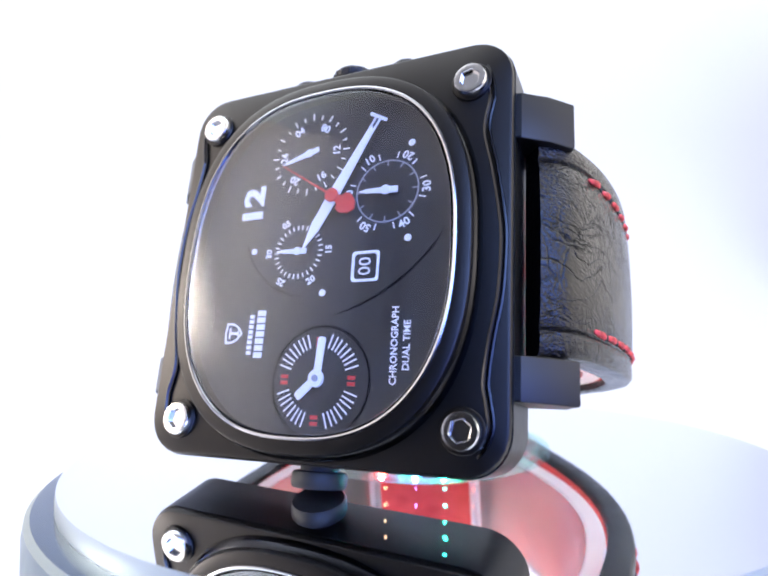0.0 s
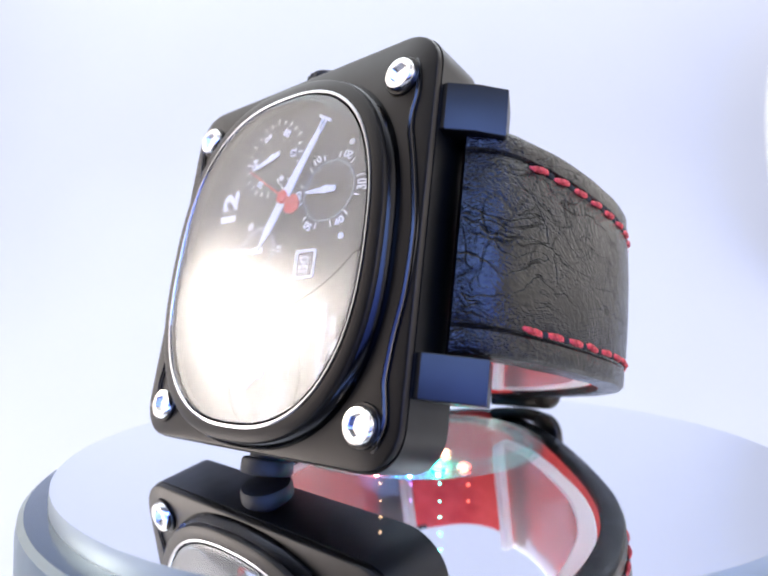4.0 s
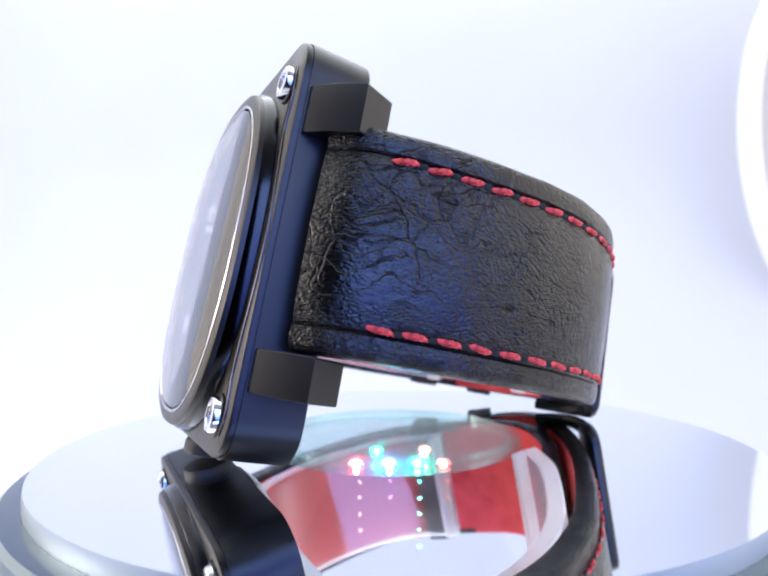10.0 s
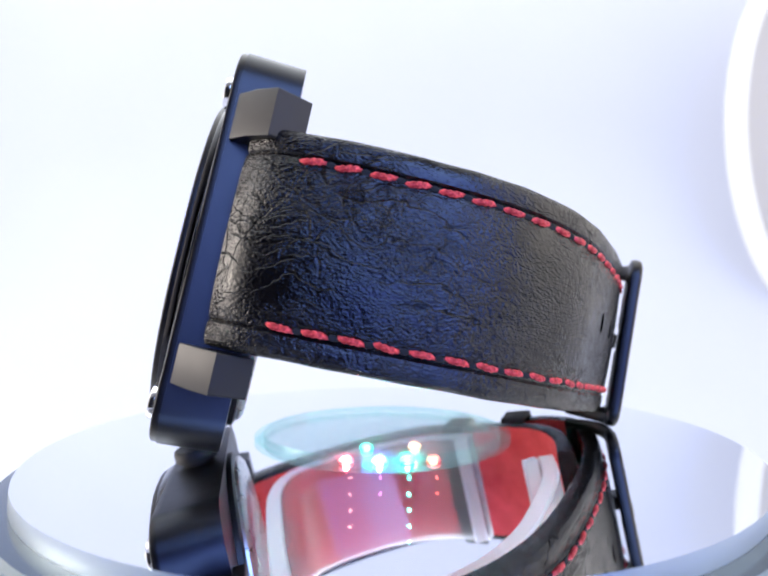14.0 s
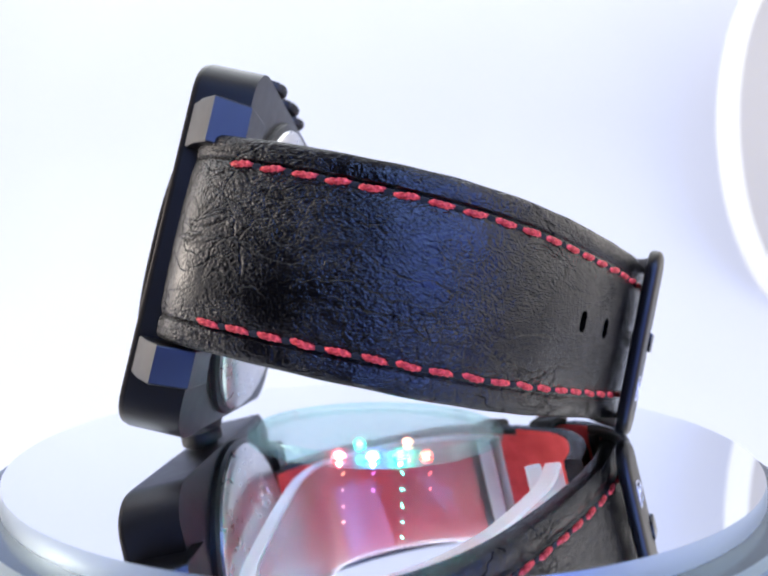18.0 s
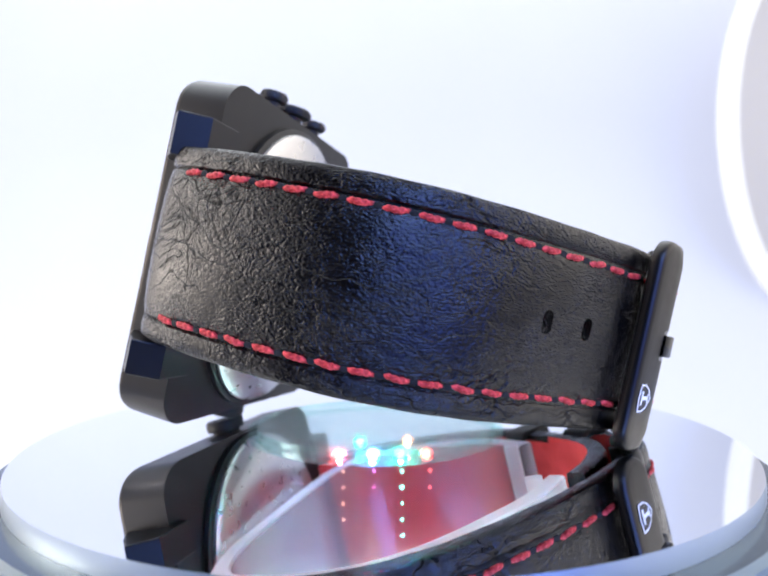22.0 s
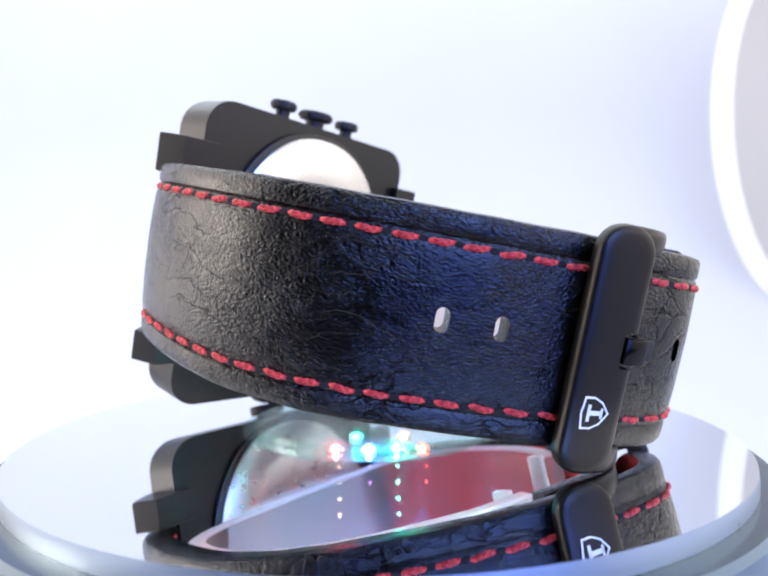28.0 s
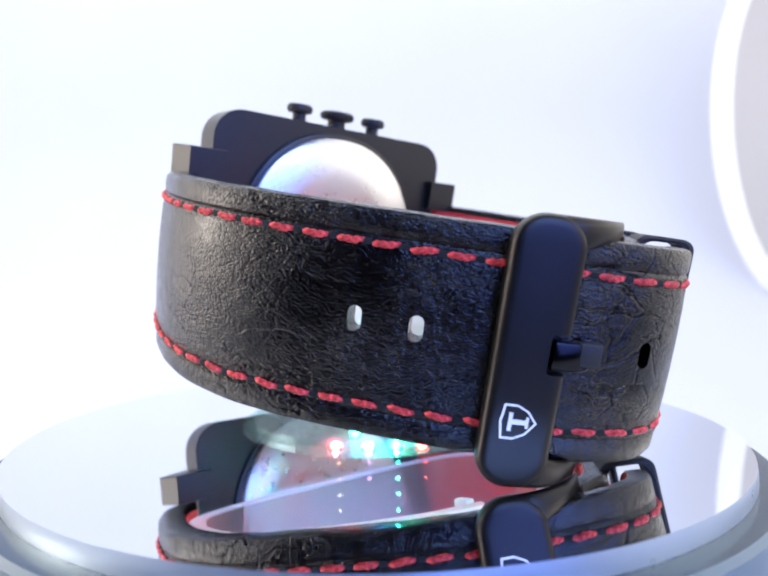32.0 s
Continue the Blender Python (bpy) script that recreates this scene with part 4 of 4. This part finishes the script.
def punch(ob, bm, at):
    """Cut an opening right through a part."""
    cutter = new("cutter", finish("cutter", bm, LEATHER_EDGE, False))
    m = at.copy()
    m.translation *= MM
    cutter.matrix_world = m
    mod = ob.modifiers.new("cut", "BOOLEAN")
    mod.operation, mod.object, mod.solver = "DIFFERENCE", cutter, "EXACT"
    bpy.context.view_layer.update()
    me = bpy.data.meshes.new_from_object(ob.evaluated_get(bpy.context.evaluated_depsgraph_get()))
    ob.modifiers.remove(mod)
    ob.data = me
    bpy.data.objects.remove(cutter)


def build_strap():
    a = strap_piece("strap_tongue", TONGUE, (4.2, 2.7), (12.3, 11.3), "black grained leather strap end with punched holes and red stitches", True)
    sew(a, TONGUE, 9.0, 110, (9.0, 7.6))
    fr = strap_frames(TONGUE, 0.05)
    for u, n in ((19.9, -54.2), (15.3, -58.5), (2.4, -67.4), (-4.9, -70.0)):
        i = min(range(len(fr)), key=lambda k: (fr[k][0].x - u) ** 2 + (fr[k][0].y - n) ** 2)
        punch(a, prism(rrect(0.74, 1.35, 0.72, 6), -4.5, 1.5), place_on(fr, i, 0.45, 0.0))
    b = strap_piece("strap_holder", HOLDER, (4.2, 2.9), (12.2, 11.5), "black leather strap end that holds the buckle", False)
    sew(b, HOLDER, 9.0, 66, (9.0, 8.2))
    # keepers round both layers
    for line, u, n, lift in ((HOLDER, -23.4, -52.4, -1.2), (TONGUE, -18.8, -63.4, -2.0)):
        fr = strap_frames(line, 0.05)
        i = min(range(len(fr)), key=lambda k: (fr[k][0].x - u) ** 2 + (fr[k][0].y - n) ** 2)
        outer = lambda v: rrect(11.7 + v * 0.8, 2.6 + v, 1.4, 5)
        bm = bmesh.new()
        rows = [[bm.verts.new((x, p, q)) for p, q in outer(v)] for v, x in ((0.4, -2.4), (0.75, -2.2), (0.75, 2.2), (0.4, 2.4), (0, 2.3), (0, -2.3))]
        k = len(rows[0])
        for j in range(6):
            A, B = rows[j], rows[(j + 1) % 6]
            for q in range(k):
                bm.faces.new((A[q], A[(q + 1) % k], B[(q + 1) % k], B[q]))
        part("keeper", bm, LEATHER_EDGE, watch, "black leather strap keeper", at=place_on(fr, i, 0.0, lift))


def build_buckle():
    # local plane: x along the plate from its free edge, y across the strap
    a, t = Vector((12.1, -65.3)), Vector((-0.88, -0.475))
    t.normalize()
    nrm = Vector((-t.y, t.x))
    m = Matrix.Identity(4)
    tx, nz = Vector((t.x, 0, t.y)), Vector((nrm.x, 0, nrm.y))
    by = nz.cross(tx)
    for r in range(3):
        m[r][0], m[r][1], m[r][2] = tx[r], by[r], nz[r]
    m.translation = (a.x, 0.95, a.y)
    h, c = 13.4, 0.4
    rings = []
    for inset, z in ((0.4, -1.8), (0.05, -1.6), (0.0, -1.1), (0.06, -0.6), (0.25, -0.28), (0.6, -0.1), (1.2, -0.03), (2.4, 0.0)):
        rings.append([(x, y, z) for x, y in rrect(3.6 - inset, h - inset, max(0.35, 3.2 - inset), 10, 4.45, 0.0)])
    buckle = part("buckle", loft(rings), PLATE, watch, "satin black steel buckle plate with a notch", at=m)
    punch(buckle, prism(rrect(1.6, 1.95, 0.4, 4, 7.6, c), -2.6, 0.6), m)
    for side in (1, -1):
        rings = []
        for k in range(15):
            u = k / 14
            x = 5.2 + 8.8 * u
            z = -0.1 - 6.4 * u ** 2.4
            w = 1.0 + 1.3 * (1 - u) ** 2.2 * (1 if u > 0.12 else 0.9)
            d = 1.5 - 0.3 * u
            y = side * (h - 0.02 - w)
            rings.append([(x, y + w * math.copysign(abs(math.cos(math.tau * q / 16)) ** 0.8, math.cos(math.tau * q / 16)), z - 0.5 * d + 0.5 * d * math.sin(math.tau * q / 16)) for q in range(16)])
        part("buckle_arm", loft(rings), PLATE, buckle, "curved side arm")
    part("tang", box(6.25, 9.0, c - 1.4, c + 1.4, -1.3, 0.3, 0.25), POLISHED, buckle, "square black steel tang")
    part("tang_tongue", box(8.9, 11.9, c - 1.2, c + 1.2, -4.0, -1.5, 0.3), RUBBER, buckle, "dark lower end of the tang")
    part("emblem", moved(shield(3.5, 0.22), Matrix.Translation((4.05, -6.4, 0.02)) @ Matrix.Rotation(radians(90), 4, "Z")), PRINT, buckle, "white shield emblem")
    part("buckle_pin", moved(turned([(0.9, -12), (0.9, 12)], 16), Matrix.Translation((13.4, 0, -6.8)) @ Matrix.Rotation(radians(90), 4, "X")), PLATE, buckle)


build_strap()
build_buckle()

# ---- the clear display cuff inside the strap ----
cuff = empty("display_cuff")
tagged(cuff, "clear plastic open cuff that keeps the watch strap round", "display cuff")


def build_cuff():
    line = [(3, -57.5), (10, -54.5), (17, -49.0), (22.5, -43.5), (26.2, -37), (27.6, -30), (27.2, -23), (24.6, -16.5), (18, -13.6), (8, -12.9), (-8, -12.9), (-18, -13.6), (-24.6, -16.5), (-27.2, -23), (-27.4, -31),
            (-25.6, -39), (-22, -46), (-16, -52.4)]
    fr = strap_frames(line, 1.0)
    def band(lo, hi, inner, outer):
        rows = []
        for p, t, nrm, s in fr:
            ring = []
            for a, b in ((lo + 0.3, inner), (lo, inner + 0.3), (lo, outer - 0.3), (lo + 0.3, outer), (hi - 0.3, outer), (hi, outer - 0.3), (hi, inner + 0.3), (hi - 0.3, inner)):
                q = p + nrm * b
                ring.append((q.x, 0.6 + a, q.y))
            rows.append(ring)
        bm = loft(rows)
        bm.faces.ensure_lookup_table()
        for f in bm.faces:
            y = f.calc_center_median().y - 0.6
            f.material_index = 1 if y < lo + 0.2 or y > hi - 0.2 else 0
        return bm

    shell = part("band", band(-10.6, 10.2, -1.0, 1.6), [ACRYLIC, ACRYLIC_EDGE], cuff, "clear bent plastic band with frosted edges")
    shell.visible_shadow = False
    for x, z in ((3.4, -56.6), (-15.4, -51.6)):
        part("end_lip", box(x - 0.7, x + 0.7, -10.4, 10.0, z + 1.2, z + 3.6, 0.3), ACRYLIC_EDGE, cuff, "frosted end fold")


build_cuff()

# ---- tent details ----
def build_tent_hoop():
    k, n = 64, 12
    rows = []
    for i in range(k):
        q = math.tau * i / k
        c = Vector((289 + 65 * math.cos(q), 280 + 10 * math.cos(q), 128 + 119 * math.sin(q)))
        out = Vector((math.cos(q), 0, math.sin(q)))
        rows.append([tuple(c + out * (6.0 * math.cos(math.tau * j / n)) + Vector((0, 7.5 * math.sin(math.tau * j / n), 0))) for j in range(n)])
    bm = loft(rows + rows[:1], False)
    bmesh.ops.remove_doubles(bm, verts=bm.verts, dist=0.01)
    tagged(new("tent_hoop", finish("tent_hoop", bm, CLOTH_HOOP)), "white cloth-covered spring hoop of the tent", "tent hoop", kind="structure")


build_tent_hoop()


def build_hoop_panel():
    """Slack cloth stretched inside the hoop, with a bulge that leaves a curved fold."""
    bm = bmesh.new()
    n, m = 48, 14
    rows = []
    for j in range(1, m + 1):
        r = j / m
        ring = []
        for i in range(n):
            q = math.tau * i / n
            deep = 12.0 * (1 - r * r) - 16.0 * math.exp(-((r - 0.62) / 0.1) ** 2) * max(0.0, math.cos(q + 0.5)) ** 2
            ring.append(bm.verts.new((min(300, 289 + 64 * r * math.cos(q)), 283 + 10 * r * math.cos(q) + deep, 128 + 118 * r * math.sin(q))))
        rows.append(ring)
    for a, b in zip(rows, rows[1:]):
        for i in range(n):
            bm.faces.new((a[i], a[(i + 1) % n], b[(i + 1) % n], b[i]))
    bm.faces.new(rows[0])
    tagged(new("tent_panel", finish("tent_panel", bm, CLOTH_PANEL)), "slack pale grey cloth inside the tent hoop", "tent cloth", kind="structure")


build_hoop_panel()


def motions():
    turning = [(t, Matrix.Rotation(radians(turn), 4, "Z")) for t, turn, *_ in TURNS]
    walk(watch, [(t, m @ BASE) for t, m in turning])
    walk(cuff, [(t, m @ BASE) for t, m in turning])
    walk(disc, [(t, Matrix.Translation((0.0012, 0, 0)) @ m) for t, m in turning])


motions()
